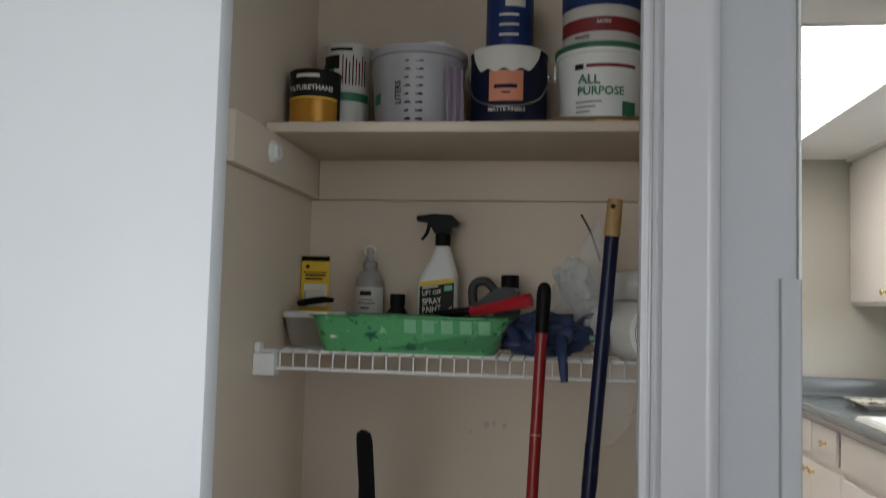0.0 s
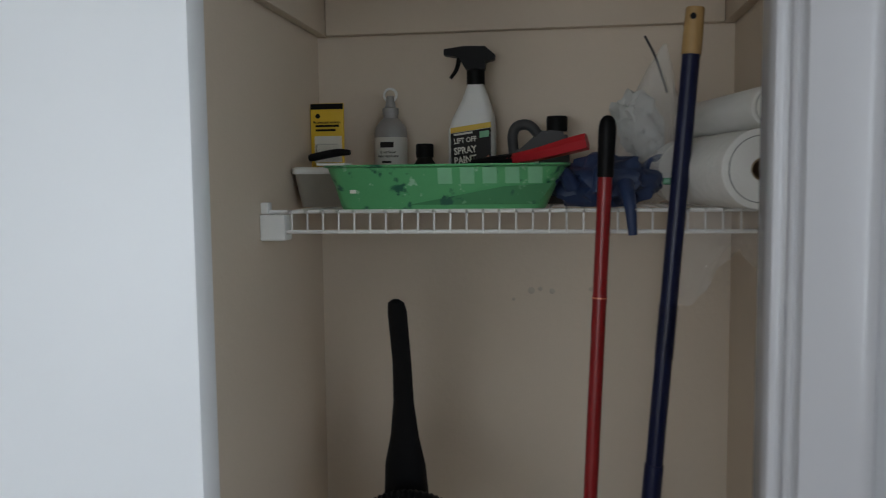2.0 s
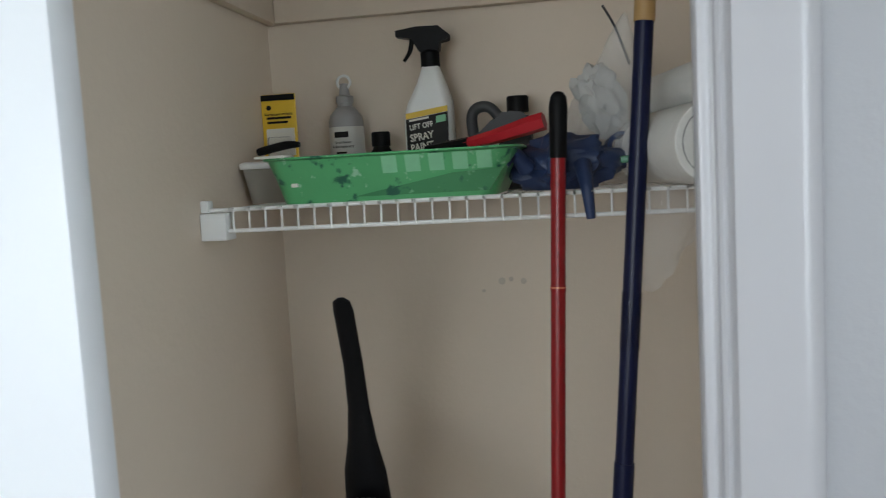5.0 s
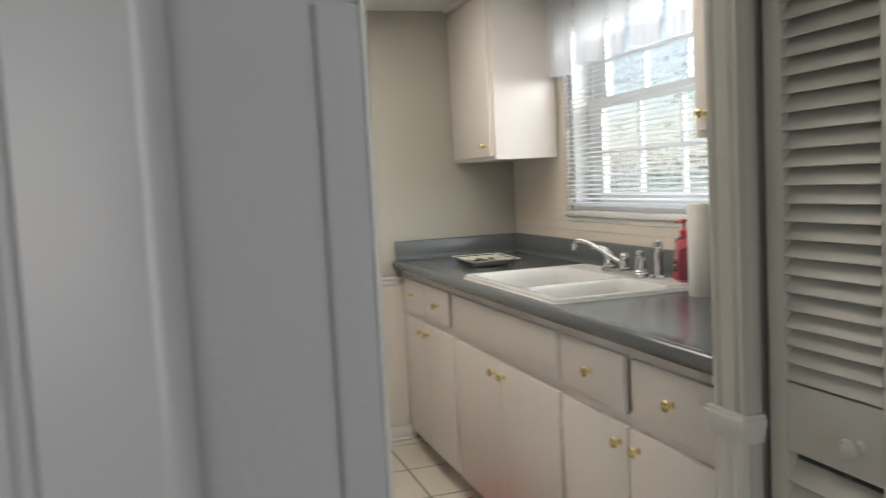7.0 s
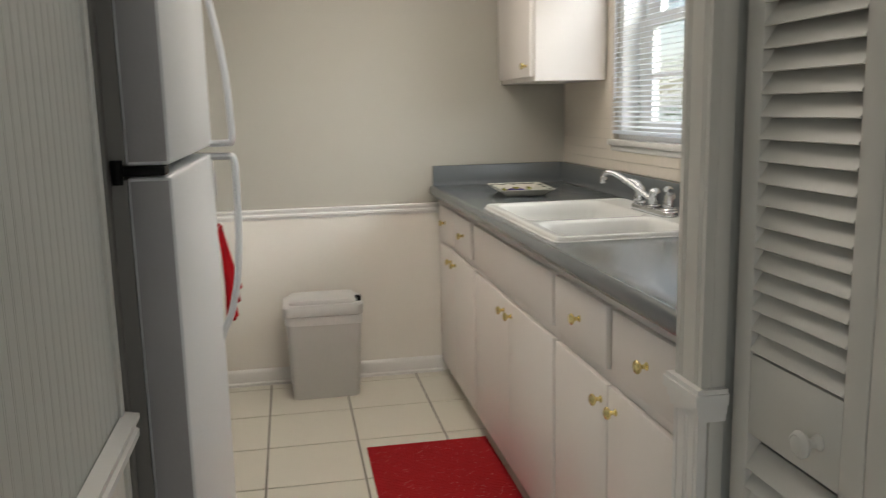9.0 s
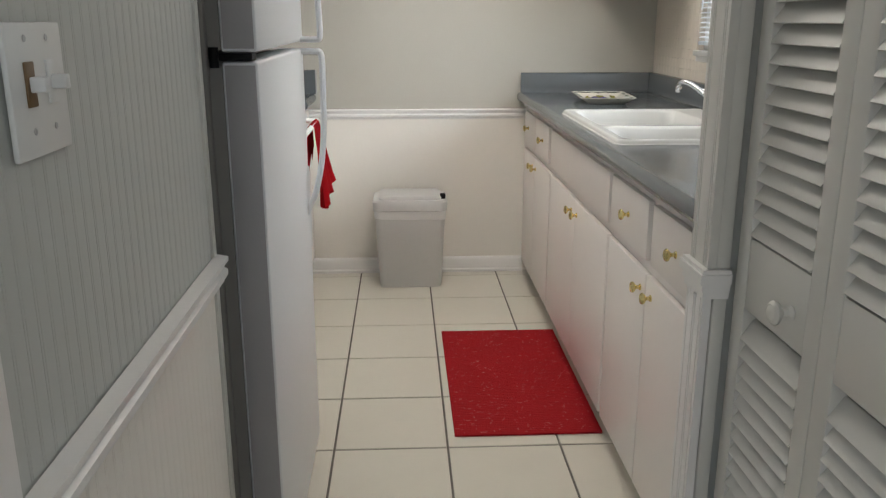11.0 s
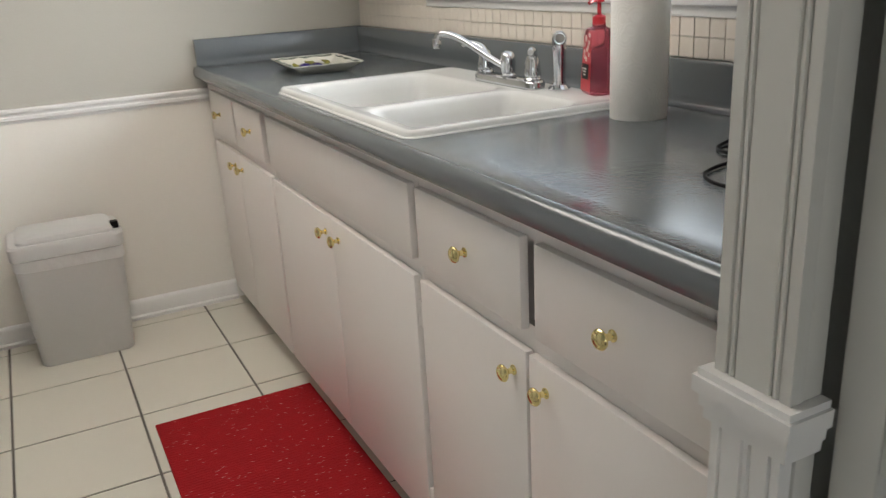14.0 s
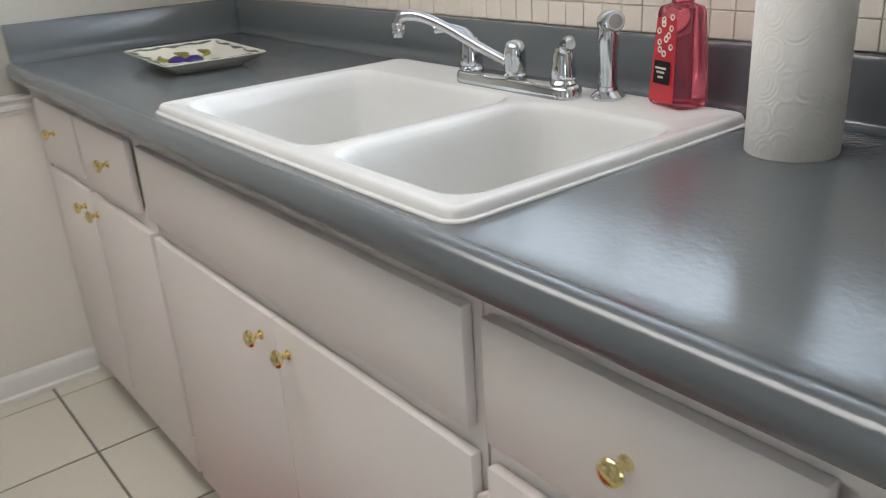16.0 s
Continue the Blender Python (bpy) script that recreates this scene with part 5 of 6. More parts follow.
jug = thing("grey_jug", (1.0, 4.26, SZ), "dark grey plastic jug with a handle and black cap", "jug")
bm = profile_y([(0.955, SZ), (1.048, SZ), (1.048, SZ + 0.10), (1.042, SZ + 0.112), (1.012, SZ + 0.116), (0.998, SZ + 0.112), (0.992, SZ + 0.098), (0.955, SZ + 0.080)], 4.235, 4.287)
bmesh.ops.bevel(bm, geom=bm.edges[:], offset=0.005, segments=2, affect="EDGES")
tube([(0.960, 4.261, SZ + 0.078), (0.958, 4.261, SZ + 0.110), (0.967, 4.261, SZ + 0.124), (0.985, 4.261, SZ + 0.124), (1.000, 4.261, SZ + 0.108)], 0.0085, 10, bm=bm)
part("body", bm, M_GREYP, jug)
part("cap", lathe([(0.0165, 0), (0.0165, 0.022), (0.015, 0.024), (0, 0.024)], (1.028, 4.261, SZ + 0.114)), M_BLACK, jug)
part("text_bar", box(0.963, 1.0, 4.2338, 4.2346, SZ + 0.062, SZ + 0.069), M_CARDW, jug)
br = thing("paint_brush", (1.0, 4.15, SZ + 0.06), "red handled brush lying across the tray", "brush")
part("handle", tube([(0.955, 4.16, SZ + 0.067), (1.0, 4.15, SZ + 0.075), (1.05, 4.14, SZ + 0.087), (1.072, 4.135, SZ + 0.092)], [0.008, 0.010, 0.0125, 0.0125], 6), M_REDP, br)
part("bristles", tube([(0.965, 4.158, SZ + 0.069), (0.93, 4.166, SZ + 0.066), (0.90, 4.172, SZ + 0.066)], [0.009, 0.008, 0.003], 8), M_BLACK, br)
gv = thing("rubber_gloves", (1.09, 4.12, SZ), "crumpled blue rubber gloves with a finger hanging down", "gloves")
bm = bmesh.new()
bmesh.ops.create_icosphere(bm, subdivisions=4, radius=1)
for v in bm.verts:
    n_ = noise.noise(v.co * 2.2) * 0.30 + noise.noise(v.co * 5.0) * 0.16
    s_ = 1 + n_
    v.co = Vector((1.095 + v.co.x * 0.072 * s_, 4.12 + v.co.y * 0.05 * s_, max(SZ, SZ + 0.032 + v.co.z * 0.040 * s_)))
part("glove", bm, M_BLUECLOTH, gv)
for k, (a, b, c) in enumerate((((1.05, 4.07, SZ + 0.03), (1.035, 4.05, SZ + 0.05), (1.025, 4.04, SZ + 0.035)), ((1.09, 4.07, SZ + 0.035), (1.085, 4.045, SZ + 0.05), (1.082, 4.035, SZ + 0.02)), ((1.12, 4.06, SZ + 0.03), (1.124, 4.028, SZ + 0.005), (1.128, 4.026, SZ - 0.035)))):
    part("finger", tube([a, b, c], [0.012, 0.008, 0.0055], 10), M_BLUECLOTH, gv)
bag = thing("plastic_bag", (1.16, 4.17, SZ), "clear zip bag holding white cloth and blue tape", "bag")
bm = bmesh.new()
bmesh.ops.create_icosphere(bm, subdivisions=4, radius=1)
for v in bm.verts:
    s_ = 1 + noise.noise(v.co * 3) * 0.25
    up = max(0.0, v.co.z)
    v.co = Vector((1.155 + 0.03 * up + v.co.x * 0.062 * s_ * (1 - 0.75 * up), 4.19 + v.co.y * 0.05 * s_ * (1 - 0.7 * up), max(SZ, SZ + 0.075 + v.co.z * (0.16 if v.co.z > 0 else 0.08))))
part("film", bm, M_BAGFILM, bag)
bm = bmesh.new()
bmesh.ops.create_icosphere(bm, subdivisions=4, radius=1)
for v in bm.verts:
    s_ = 1 + noise.noise(v.co * 1.7 + Vector((3, 1, 0))) * 0.45 + noise.noise(v.co * 5.5) * 0.22
    v.co = Vector((1.148 + v.co.x * 0.034 * s_ - 0.012 * v.co.z, 4.19 + v.co.y * 0.028 * s_, SZ + 0.118 + v.co.z * 0.045 * s_))
part("white_cloth", bm, M_CLOTHW, bag)
part("blue_tape", lathe([(0.018, 0), (0.024, 0), (0.024, 0.018), (0.018, 0.018), (0.018, 0)], (1.17, 4.16, SZ + 0.045), (0.4, -1, 0.3), 18, caps=False), M_BLUECLOTH, bag)
part("zip_edge", tube([(1.155, 4.18, SZ + 0.245), (1.172, 4.19, SZ + 0.215), (1.19, 4.20, SZ + 0.165)], 0.0018, 6), M_GREYP, bag)


def paper_roll(name, at, axis, r, core, ln, label):
    t_ = thing(name, at, label, "paper roll", "paper rolls on the wire shelf")
    part("paper", lathe([(core, 0), (r - 0.001, 0), (r, 0.001), (r, ln - 0.001), (r - 0.001, ln), (core, ln)], at, axis, 40, caps=False), M_PAPER, t_)
    part("core", lathe([(core - 0.002, 0.0005), (core - 0.0002, 0.0005), (core - 0.0002, ln - 0.001), (core - 0.002, ln - 0.001)], at, axis, 20, caps=False), M_KRAFT, t_)
    part("sheet_edge", lathe([(r * 0.82, -0.0006), (r * 0.835, -0.0006), (r * 0.835, 0.0004), (r * 0.82, 0.0004)], at, axis, 36, caps=False), M_GREYP, t_)
    return t_


paper_roll("masking_paper_roll", (1.2615, 3.912, SZ + 0.0478), (-0.18, 1, 0), 0.0465, 0.013, 0.29, "white masking paper roll lying on the wire shelf")
paper_roll("paper_roll", (1.2785, 3.935, SZ + 0.1195), (-0.2, 1, 0), 0.0265, 0.009, 0.27, "white paper roll resting on a larger roll")
solo("green_tape_end", box(1.165, 1.222, 4.024, 4.030, SZ + 0.030, SZ + 0.039, 0.002), M_GREENLABEL, "green tape end by the paper roll", "tape")
bm = bmesh.new()
cols = []
for i in range(37):
    u = i / 36
    col = []
    for k in range(15):
        v_ = k / 14
        q = Vector((u * 9, v_ * 8, 0.5))
        crumple = 0.010 * noise.noise(q) + 0.006 * noise.noise(q * 2.3 + Vector((4, 0, 0)))
        drop = 0.125 * (0.72 + 0.28 * math.sin(u * 6.2 + 0.6)) + 0.012 * noise.noise(Vector((u * 7, 3, 1)))
        col.append(bm.verts.new((1.176 + 0.125 * u + 0.008 * noise.noise(q + Vector((0, 9, 2))) * v_, 4.020 + crumple * (0.3 + 0.7 * v_), SZ - 0.002 - drop * v_)))
    cols.append(col)
for a, b in zip(cols, cols[1:]):
    for k in range(14):
        bm.faces.new((a[k], a[k + 1], b[k + 1], b[k]))
solo("plastic_film", bm, M_HANGFILM, "crinkled clear plastic film hanging from the wire shelf", "plastic film")

# ---- closet: poles and vacuum wand ----


def along(p, q, z):
    u = (z - p[2]) / (q[2] - p[2])
    return tuple(p[i] + (q[i] - p[i]) * u for i in range(3))


bt, bl = (1.2025, 4.026, 1.517), (1.153, 4.008, 0.887)
bp = thing("extension_pole", along(bt, bl, 0.0), "navy blue extension pole with a tan tip, leaning", "pole")
part("shaft", tube([along(bt, bl, 0.002), along(bt, bl, 0.93)], 0.0125, 14), M_NAVY, bp)
part("inner_shaft", tube([along(bt, bl, 0.93), along(bt, bl, 1.459)], 0.0112, 14), M_NAVY, bp)
part("tape_wrap", tube([along(bt, bl, 1.07), along(bt, bl, 1.14)], 0.0122, 14), M_CLEAR, bp)
part("grip", tube([along(bt, bl, 1.4585), along(bt, bl, 1.49), along(bt, bl, 1.517)], [0.0125, 0.0122, 0.0115], 14), M_WOODEND, bp, "tan plastic hanging tip")
tip = Vector(along(bt, bl, 1.505))
part("hanging_hole", lathe([(0.004, 0), (0.004, 0.002), (0, 0.002)], tip + Vector((-0.003, -0.0112, 0)), (-0.25, -1, 0), 12), M_BLACK, bp)
rt, rl = (1.0945, 4.018, 1.379), (1.0745, 4.008, 0.887)
rp = thing("broom_pole", along(rt, rl, 0.0), "red metal broom pole with a black grip, leaning", "pole")
part("shaft", tube([along(rt, rl, 0.002), along(rt, rl, 1.325)], 0.0092, 14), M_REDPOLE, rp)
part("joint", tube([along(rt, rl, 1.143), along(rt, rl, 1.152)], 0.0097, 14), M_REDPOLE, rp)
part("worn_ring", tube([along(rt, rl, 1.1475), along(rt, rl, 1.1495)], 0.00985, 14), M_ORANGE, rp, "scratched pale ring")
part("grip", tube([along(rt, rl, 1.305), along(rt, rl, 1.33), along(rt, rl, 1.365), along(rt, rl, 1.378), along(rt, rl, 1.384)], [0.0105, 0.0108, 0.0115, 0.0095, 0.004], 14), M_BLACK, rp, "black plastic grip")
vac = thing("vacuum_wand", (0.825, 3.97, 0), "black plastic vacuum wand with a ribbed hose", "vacuum")
bm = bmesh.new()
loops = []
for w, d, xo, z in ((0.004, 0.003, 0.824, 1.151), (0.011, 0.008, 0.824, 1.146), (0.013, 0.009, 0.824, 1.133), (0.013, 0.009, 0.824, 1.06), (0.0145, 0.010, 0.822, 1.00), (0.020, 0.011, 0.820, 0.95), (0.029, 0.014, 0.818, 0.905), (0.032, 0.018, 0.818, 0.86), (0.03, 0.02, 0.818, 0.6), (0.022, 0.02, 0.819, 0.3), (0.022, 0.02, 0.819, 0.0)):
    lean = 0.085 * min(1.0, max(0.0, (1.148 - z) / 0.27)) ** 0.8
    loops.append([(xo + w * math.cos(a), 3.965 + lean + d * math.sin(a), z) for a in [2 * math.pi * k / 16 for k in range(16)]])
part("wand", loft(loops, bm), M_BLACK, vac)
pts, rr = [], []
NR = 110
for i in range(NR + 1):
    a = math.pi * (-0.15 + 1.3 * i / NR)
    pts.append((0.835 + 0.082 * math.cos(a), 3.985, 0.786 + 0.086 * math.sin(a)))
    rr.append(0.019 if i % 2 else 0.0165)
part("ribbed_hose", tube(pts, rr, 12, steps=1), M_BLACK, vac)

# ---- closet: things on the board shelf ----
TZ = 1.6462


def can(name, at, r, h, m_body, label, rim=True, mats=None):
    t_ = thing(name, at, label, "paint can", "cans on the board shelf")
    part("can_body", lathe([(r - 0.001, 0), (r, 0.001), (r, 0.003), (r - 0.0012, 0.004), (r - 0.0012, h - 0.004), (r, h - 0.003), (r, h), (r - 0.004, h), (r - 0.004, h - 0.003)], at, n=40), m_body, t_)
    part("lid", lathe([(r - 0.0042, 0), (r - 0.0042, 0.002), (r - 0.012, 0.002), (r - 0.013, 0), (0, 0)], (at[0], at[1], at[2] + h - 0.003), n=32), M_STEEL, t_)
    return t_


def patch(name, t_, at, r, a0, a1, z0, z1, m_, n=14):
    """A printed area on the round of a can, from angle a0 to a1 about the side that faces the hall."""
    bm = bmesh.new()
    rows = []
    for i in range(n + 1):
        a = radians(-90 + a0 + (a1 - a0) * i / n)
        rows.append([bm.verts.new((at[0] + r * math.cos(a), at[1] + r * math.sin(a), at[2] + z)) for z in (z0, z1)])
    for a, b in zip(rows, rows[1:]):
        bm.faces.new((a[0], b[0], b[1], a[1]))
    return part(name, bm, m_, t_)


P = (0.679, 4.128, TZ)
c = can("varnish_can", P, 0.046, 0.104, M_CANBLACK, "dark varnish can with an amber label")
patch("amber_panel", c, P, 0.0456, -75, 75, 0.004, 0.052, M_AMBER)
patch("gold_line", c, P, 0.0458, -75, 75, 0.052, 0.055, M_YELLOW)
words("lettering", "POLYURETHANE", 0.0125, facing_south(P[0], P[1] - 0.0464, TZ + 0.070), M_CARDW, c, bend=0.0464)
patch("text_bar", c, P, 0.0462, -30, 25, 0.089, 0.095, M_CARDW)
P = (0.712, 4.222, TZ)
c = can("paint_can", P, 0.045, 0.090, M_CANWHITE, "white labelled paint can with another stacked on it")
patch("green_band", c, P, 0.0456, -75, 75, 0.070, 0.086, M_GREENLABEL)
P = (0.712, 4.222, TZ + 0.0902)
c = can("paint_can", P, 0.045, 0.090, M_CANWHITE, "white labelled paint can stacked on another can")
patch("green_panel", c, P, 0.0456, -75, -18, 0.006, 0.05, M_GREENLABEL)
patch("dark_oval", c, P, 0.0458, -50, -5, 0.040, 0.066, M_CANBLACK)
patch("text_bar", c, P, 0.0458, -30, 25, 0.074, 0.080, M_CANBLACK)
for k in range(8):
    patch("bar_stripe", c, P, 0.0459, 2 + k * 8, 5 + k * 8, 0.01, 0.066 - 0.006 * (k % 3), M_CANBLACK if k % 2 else M_REDLABEL, n=2)
P = (0.857, 4.185, TZ)
bk = thing("mixing_bucket", P, "translucent plastic mixing bucket with litre marks", "bucket")
part("bucket", lathe([(0.0, 0), (0.074, 0), (0.076, 0.003), (0.086, 0.135), (0.090, 0.136), (0.090, 0.150), (0.0865, 0.150), (0.0845, 0.135), (0.074, 0.006), (0, 0.006)], P, n=44), M_MILKY, bk)
for k in range(8):
    z_ = 0.018 + k * 0.0145
    patch("litre_mark", bk, P, 0.0752 + 0.01 * z_ / 0.135 + 0.0008, -9, -3 if k % 2 else 0, z_, z_ + 0.0055, M_CANBLACK, n=3)
    patch("litre_mark", bk, P, 0.0752 + 0.01 * z_ / 0.135 + 0.0008, 6, 15, z_, z_ + 0.004, M_CANBLACK, n=3)
patch("sticker", bk, P, 0.081, -62, -46, 0.05, 0.088, M_GREENLABEL, n=4)
words("lettering", "LITERS", 0.014, facing_south(P[0], P[1] - 0.0825, TZ + 0.065) @ pose(-0.022, 0, 0, 0, -14, 90), M_CANBLACK, bk)
bm = bmesh.new()
bmesh.ops.create_icosphere(bm, subdivisions=3, radius=1)
for v in bm.verts:
    s_ = 1 + noise.noise(v.co * 2.7 + Vector((1, 7, 2))) * 0.4
    v.co = Vector((P[0] + 0.02 + v.co.x * 0.055 * s_, P[1] + v.co.y * 0.05 * s_, TZ + 0.142 + v.co.z * 0.034 * s_))
part("crumpled_bag", bm, M_SPLASH, bk, "crumpled pale bag in the bucket")
bm = bmesh.new()
cols = []
for i in range(13):
    u = i / 12
    cols.append([bm.verts.new((0.915 + 0.030 * u + 0.006 * k / 6, 4.108 + 0.02 * u + 0.006 * math.sin(u * 16 + k * 0.4) - 0.01 * k / 6, TZ + 0.112 - 0.108 * k / 6)) for k in range(7)])
for a, b in zip(cols, cols[1:]):
    for k in range(6):
        bm.faces.new((a[k], a[k + 1], b[k + 1], b[k]))
solo("cleaning_cloth", bm, M_MAUVE, "mauve cloth draped beside the bucket", "cloth")
P = (1.022, 4.190, TZ)
c = can("paint_can", P, 0.070, 0.150, M_NAVYLABEL, "navy blue gallon paint can with an orange label")
patch("orange_panel", c, P, 0.0704, -26, 24, 0.054, 0.108, M_ORANGE)
patch("text_bar", c, P, 0.0708, -18, 15, 0.076, 0.083, M_NAVYLABEL)
patch("text_bar", c, P, 0.0708, -7, 5, 0.067, 0.070, M_NAVYLABEL)
words("lettering", "MATTE FINISH", 0.0105, facing_south(P[0], P[1] - 0.0712, TZ + 0.039), M_CARDW, c, bend=0.0712)
bm = bmesh.new()
rows = []
for i in range(33):
    u = i / 32 * 2 - 1
    a = radians(-93 + 56 * u)
    low = 0.1505 - 0.042 * max(0.02, 1 - abs(u) ** 5) ** 0.6 + 0.003 * math.sin(i * 0.9)
    rows.append([bm.verts.new((P[0] + 0.0714 * math.cos(a), P[1] + 0.0714 * math.sin(a), P[2] + z)) for z in (low, 0.1508)])
for a, b in zip(rows, rows[1:]):
    bm.faces.new((a[0], b[0], b[1], a[1]))
part("paint_spill", bm, M_SPLASH, c, "dried white paint run")
part("spilled_top", lathe([(0.0705, 0), (0.0705, 0.002), (0, 0.003)], (P[0], P[1], TZ + 0.1502), n=30), M_SPLASH, c)
for s_ in (-1, 1):
    part("bail_ear", lathe([(0.007, 0), (0.007, 0.003), (0.004, 0.005), (0, 0.005)], (P[0] + s_ * 0.0698, P[1], TZ + 0.112), (s_, 0, 0), 12), M_STEEL, c)
part("bail", tube([(P[0] - 0.074, P[1], TZ + 0.112), (P[0] - 0.055, P[1] - 0.05, TZ + 0.06), (P[0], P[1] - 0.078, TZ + 0.042), (P[0] + 0.055, P[1] - 0.05, TZ + 0.06), (P[0] + 0.074, P[1], TZ + 0.112)], 0.0016, 6), M_STEEL, c, "wire bail handle")
P = (1.022, 4.185, TZ + 0.1536)
c = can("paint_can", P, 0.044, 0.115, M_BLUELABEL, "blue quart paint can stacked on a larger can")
patch("pale_panel", c, P, 0.0447, -8, 40, 0.075, 0.11, M_CANWHITE)
for k in range(3):
    patch("text_bar", c, P, 0.0449, -22, 24, 0.022 + 0.018 * k, 0.026 + 0.018 * k, M_CARDW)
P = (1.186, 4.178, TZ + 0.0145)
t1 = thing("compound_tub", P, "white plastic tub of joint compound with a green rim", "tub")
part("tub_body", lathe([(0.0, 0), (0.066, 0), (0.069, 0.003), (0.0765, 0.118), (0.079, 0.119), (0.079, 0.126)], P, n=44), M_WHITEP, t1)
part("rim_band", lathe([(0.0805, 0), (0.082, 0.001), (0.082, 0.008), (0.079, 0.010), (0.0, 0.010)], (P[0], P[1], P[2] + 0.1262), n=44), M_GREENLABEL, t1)
words("lettering", "ALL", 0.022, facing_south(P[0] - 0.024, P[1] - 0.0755, P[2] + 0.070) @ pose(0, 0, 0, 4, 0, 0), M_GREENLABEL, t1)
words("lettering", "PURPOSE", 0.020, facing_south(P[0] - 0.004, P[1] - 0.0748, P[2] + 0.051) @ pose(0, 0, 0, 4, 0, 0), M_GREENLABEL, t1, bend=0.078)
patch("red_band", t1, P, 0.0765, -22, 45, 0.092, 0.098, M_REDLABEL)
patch("dark_mark", t1, P, 0.0767, -38, -26, 0.090, 0.099, M_CANBLACK)
for k in range(3):
    patch("text_bar", t1, P, 0.0736 - k * 0.0006, -38, -2 - 8 * k, 0.032 - k * 0.008, 0.035 - k * 0.008, M_GREYB)
patch("green_shape", t1, P, 0.0735, 26, 48, 0.010, 0.035, M_GREENLABEL)
for x0_, x1_ in ((-0.083, -0.079), (0.079, 0.083)):
    part("handle_ear", box(P[0] + x0_, P[0] + x1_, P[1] - 0.012, P[1] + 0.012, P[2] + 0.088, P[2] + 0.112, 0.0015), M_WHITEP, t1)
P = (1.186, 4.18, TZ + 0.0145 + 0.1366)
t2 = thing("paint_tub", P, "white paint tub with a dark red band, stacked", "tub")
part("tub_body", lathe([(0.0, 0), (0.066, 0), (0.068, 0.002), (0.071, 0.12), (0.073, 0.121), (0.073, 0.13), (0, 0.13)], P, n=40), M_CANWHITE, t2)
patch("red_band", t2, P, 0.0702, -80, 80, 0.020, 0.045, M_REDLABEL)
patch("blue_band", t2, P, 0.0712, -80, 80, 0.066, 0.10, M_BLUELABEL)
words("lettering", "SATIN", 0.009, facing_south(P[0], P[1] - 0.0708, P[2] + 0.036), M_CARDW, t2, bend=0.0708)
words("lettering", "WHITE", 0.009, facing_south(P[0] - 0.036, P[1] - 0.061, P[2] + 0.011) @ pose(0, 0, 0, 0, -30, 0), M_CANBLACK, t2)
bm = box(1.02, 1.29, 4.062, 4.25, TZ, TZ + 0.0065, 0.001)
solo("wooden_stir_board", bm, M_WOODSTRIP, "thin stained wood offcut under the tub", "wood strip")
solo("wooden_stir_board", box(1.10, 1.285, 4.07, 4.235, TZ + 0.0067, TZ + 0.0143, 0.001), M_WOODSTRIP, "second wood offcut stacked under the tub", "wood strip")
solo("price_label", box(1.17, 1.215, 4.0605, 4.0618, TZ + 0.001, TZ + 0.006), M_YELLOW, "small yellow sticker on the wood offcut", "sticker")

# ---- outside the kitchen window ----
M_SKYGLOW = glow("bright hazy distance", (0.80, 0.91, 1.0), 5.0)
bm = bmesh.new()
bm.faces.new([bm.verts.new(q) for q in ((60, -60, -6), (60, 70, -6), (60, 70, 45), (60, -60, 45))])
solo("backdrop", bm, M_SKYGLOW, "bright hazy sky in the distance", "sky", kind="structure")
bm = bmesh.new()
bm.faces.new([bm.verts.new(q) for q in ((3.3, -300, -0.4), (300, -300, -0.4), (300, 300, -0.4), (3.3, 300, -0.4))])
solo("ground", bm, M_LAWN, "green lawn outside the window", "ground", kind="structure")
rng = random.Random(5)


def tree(at, h, spread, label):
    t_ = thing("tree", at, label, "tree", "trees outside the window")
    tips = []
    bm = tube([at, (at[0] + 0.1, at[1] + 0.05, at[2] + h * 0.35), (at[0] - 0.05, at[1], at[2] + h * 0.8)], [0.16, 0.12, 0.03], 10)
    for k in range(16):
        a, z0_ = rng.uniform(0, 6.28), at[2] + h * rng.uniform(0.22, 0.75)
        e = Vector((at[0] + math.cos(a) * spread * rng.uniform(0.5, 1), at[1] + math.sin(a) * spread * rng.uniform(0.5, 1), z0_ + rng.uniform(0.1, 0.9)))
        mid = Vector((at[0], at[1], z0_)).lerp(e, 0.5) + Vector((0, 0, 0.25))
        tube([(at[0], at[1], z0_), mid, e], [0.05, 0.03, 0.008], 6, bm=bm)
        tips += [e, mid, mid.lerp(e, 0.5)]
    part("trunk", bm, M_BARK, t_)
    verts, faces = [], []
    for k in range(5200):
        c_ = rng.choice(tips) + Vector((rng.gauss(0, 0.30), rng.gauss(0, 0.30), rng.gauss(0, 0.24)))
        d = Vector((rng.gauss(0, 1), rng.gauss(0, 1), rng.gauss(0, 1))).normalized()
        s = d.orthogonal().normalized()
        l_ = rng.uniform(0.05, 0.10)
        i0 = len(verts)
        verts += [c_ - t_.location, c_ + d * l_ * 0.5 + s * l_ * 0.22 - t_.location, c_ + d * l_ - t_.location, c_ + d * l_ * 0.5 - s * l_ * 0.22 - t_.location]
        faces.append((i0, i0 + 1, i0 + 2, i0 + 3))
    me_ = bpy.data.meshes.new("crown")
    me_.from_pydata([tuple(v) for v in verts], [], faces)
    me_.materials.append(M_LEAF)
    ob = new("crown", me_)
    ob.parent = t_
    return t_


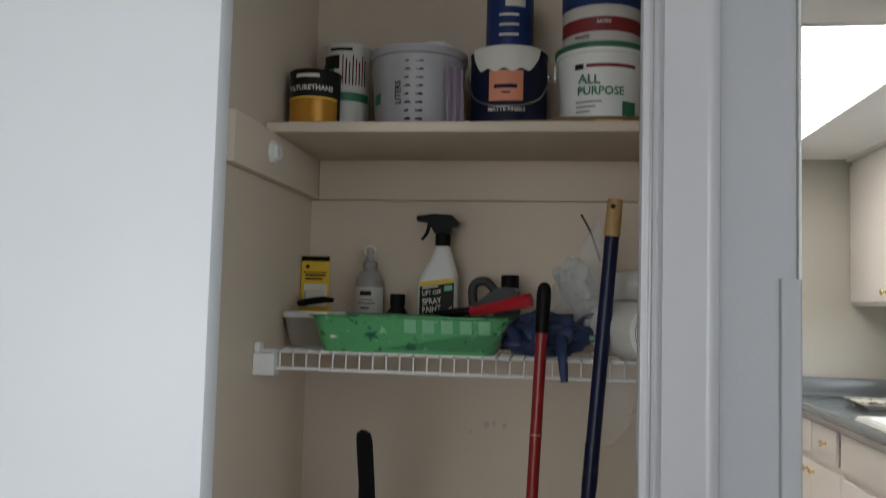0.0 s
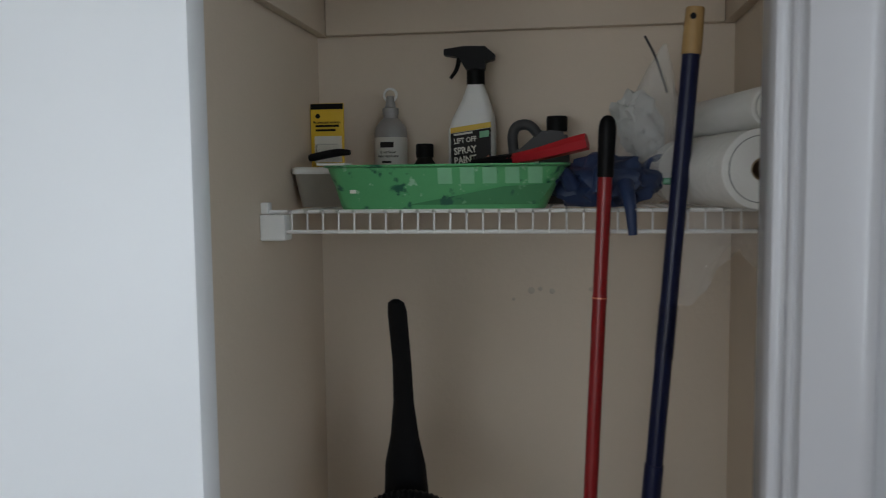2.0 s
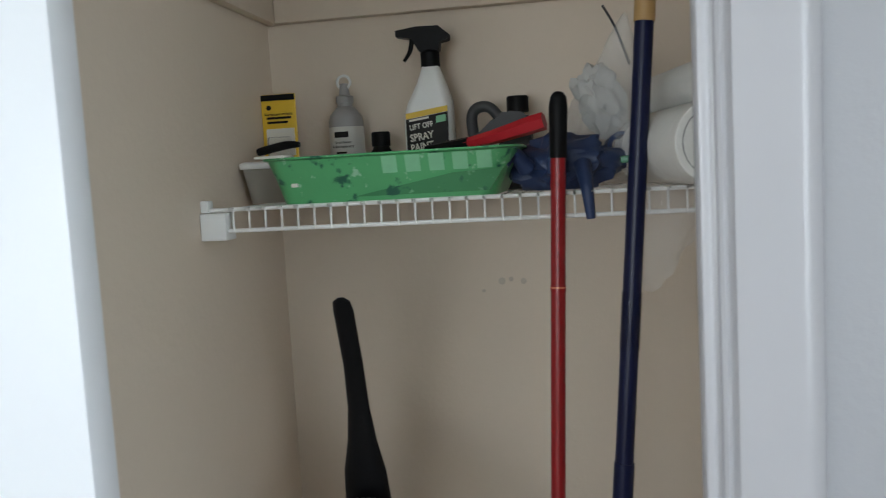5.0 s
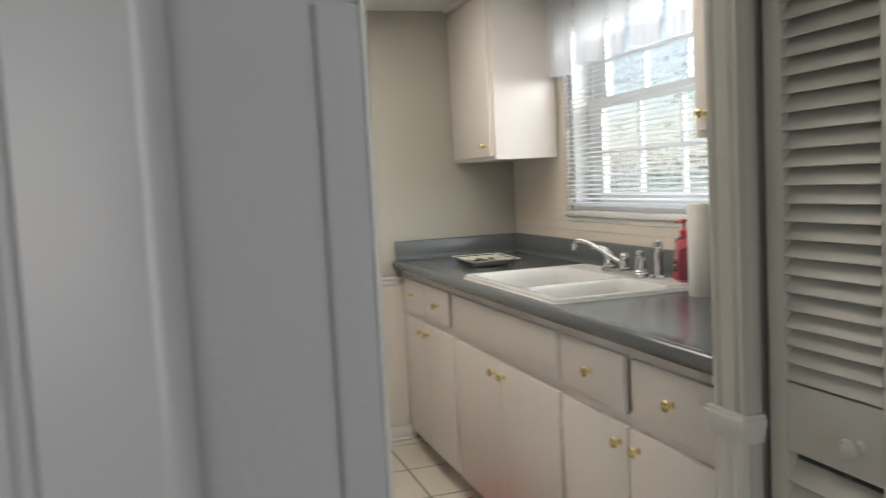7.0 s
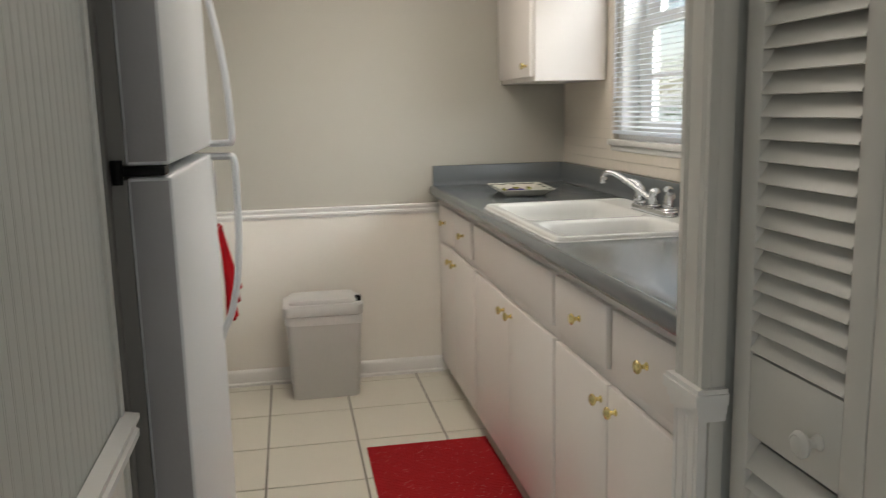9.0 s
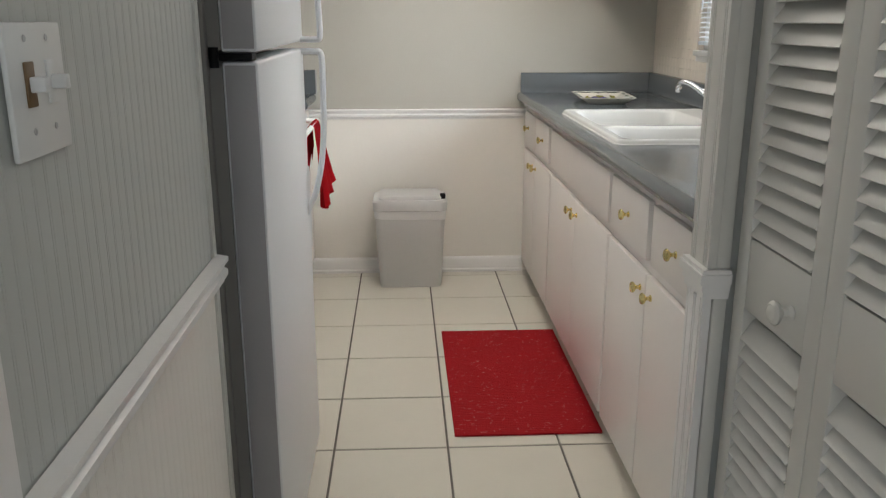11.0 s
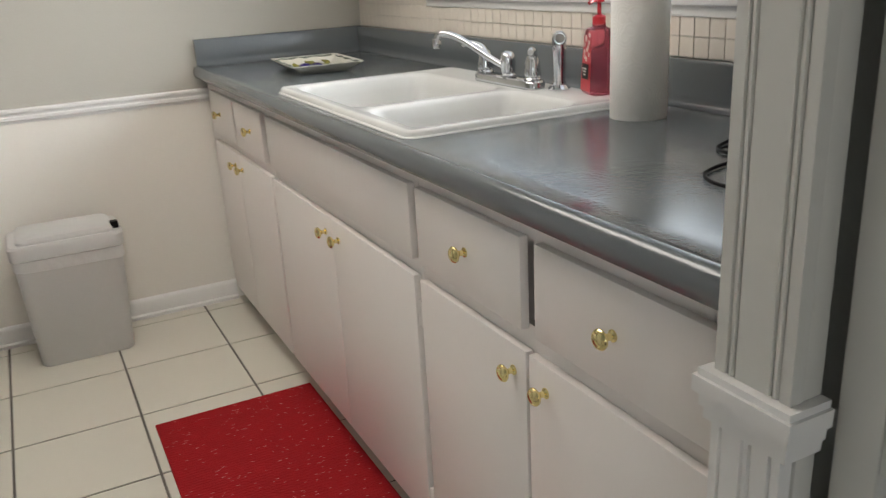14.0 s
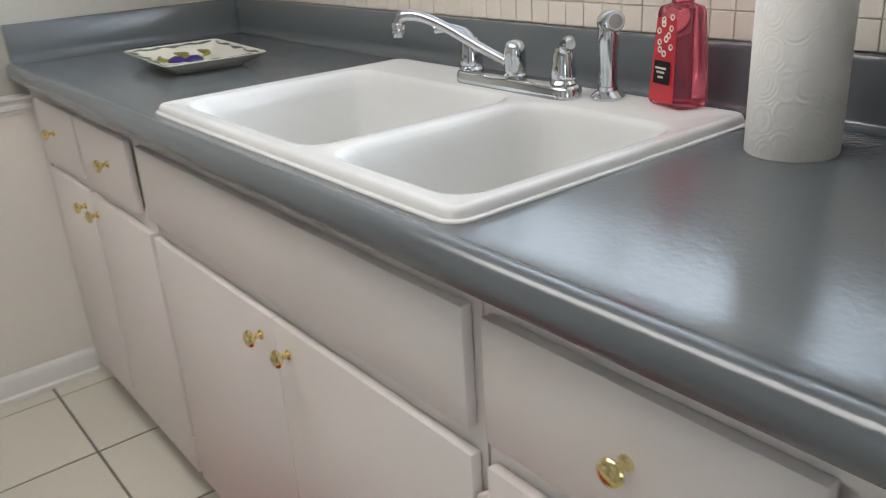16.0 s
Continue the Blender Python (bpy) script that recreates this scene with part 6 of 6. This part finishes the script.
tree((9.0, 8.4, -0.4), 3.6, 1.7, "leafy garden tree beyond the window")
tree((13.0, 15.0, -0.4), 5.0, 2.2, "leafy garden tree farther off")

# ---- floor and wall tiles ----
PX, PY = 0.3475, 0.350
bm = bmesh.new()
box(-PX / 2 + 0.0035, PX / 2 - 0.0035, -PY / 2 + 0.0035, PY / 2 - 0.0035, -0.004, 0.0, 0.0015, bm=bm, seg=1)
me = bpy.data.meshes.new("tile")
bm.to_mesh(me)
bm.free()
me.materials.append(M_TILE)
FO = floor_k.location
for i in range(-3, 3):
    for j in range(-8, 2):
        cx, cy = 1.843 + PX * (i + 0.5), 6.78 + PY * (j + 0.5)
        if 0.62 < cx < 2.62 and cy < 7.4 and not (cx < 1.36 and cy < 4.7):
            ob = new("tile", me)
            ob.parent = floor_k
            if cy > 7.2:
                ob.scale.y = (BACK_Y - 0.004 - 7.13) / PY
                cy = (BACK_Y - 0.004 + 7.13) / 2
            ob.location = Vector((cx, cy, 0)) - FO
WT = 0.0425
bm = bmesh.new()
box(-0.0045, -0.0005, -WT / 2 + 0.0009, WT / 2 - 0.0009, -WT / 2 + 0.0009, WT / 2 - 0.0009, 0.0008, bm=bm, seg=1)
me = bpy.data.meshes.new("wall_tile")
bm.to_mesh(me)
bm.free()
me.materials.append(M_WTILE)
WO = wall_e.location
far = bmesh.new()
for i in range(61):
    for j in range(9):
        cy, cz = BACK_Y - 0.012 - WT * (i + 0.5), 1.0125 + WT * (j + 0.5)
        if cy - WT / 2 < 4.605 or (j > 1 and WIN[0] - 0.02 - WT / 2 < cy < WIN[1] + 0.015 + WT / 2):
            continue
        if j < 2 or cy < 5.3:
            ob = new("wall_tile", me)
            ob.parent = wall_e
            ob.location = Vector((EAST_X, cy, cz)) - WO
        else:
            box(EAST_X - 0.0045, EAST_X - 0.0005, cy - WT / 2 + 0.0009, cy + WT / 2 - 0.0009, cz - WT / 2 + 0.0009, cz + WT / 2 - 0.0009, bm=far)
tagged(part("far_tiles", far, M_WTILE, wall_e), kind="stuff")
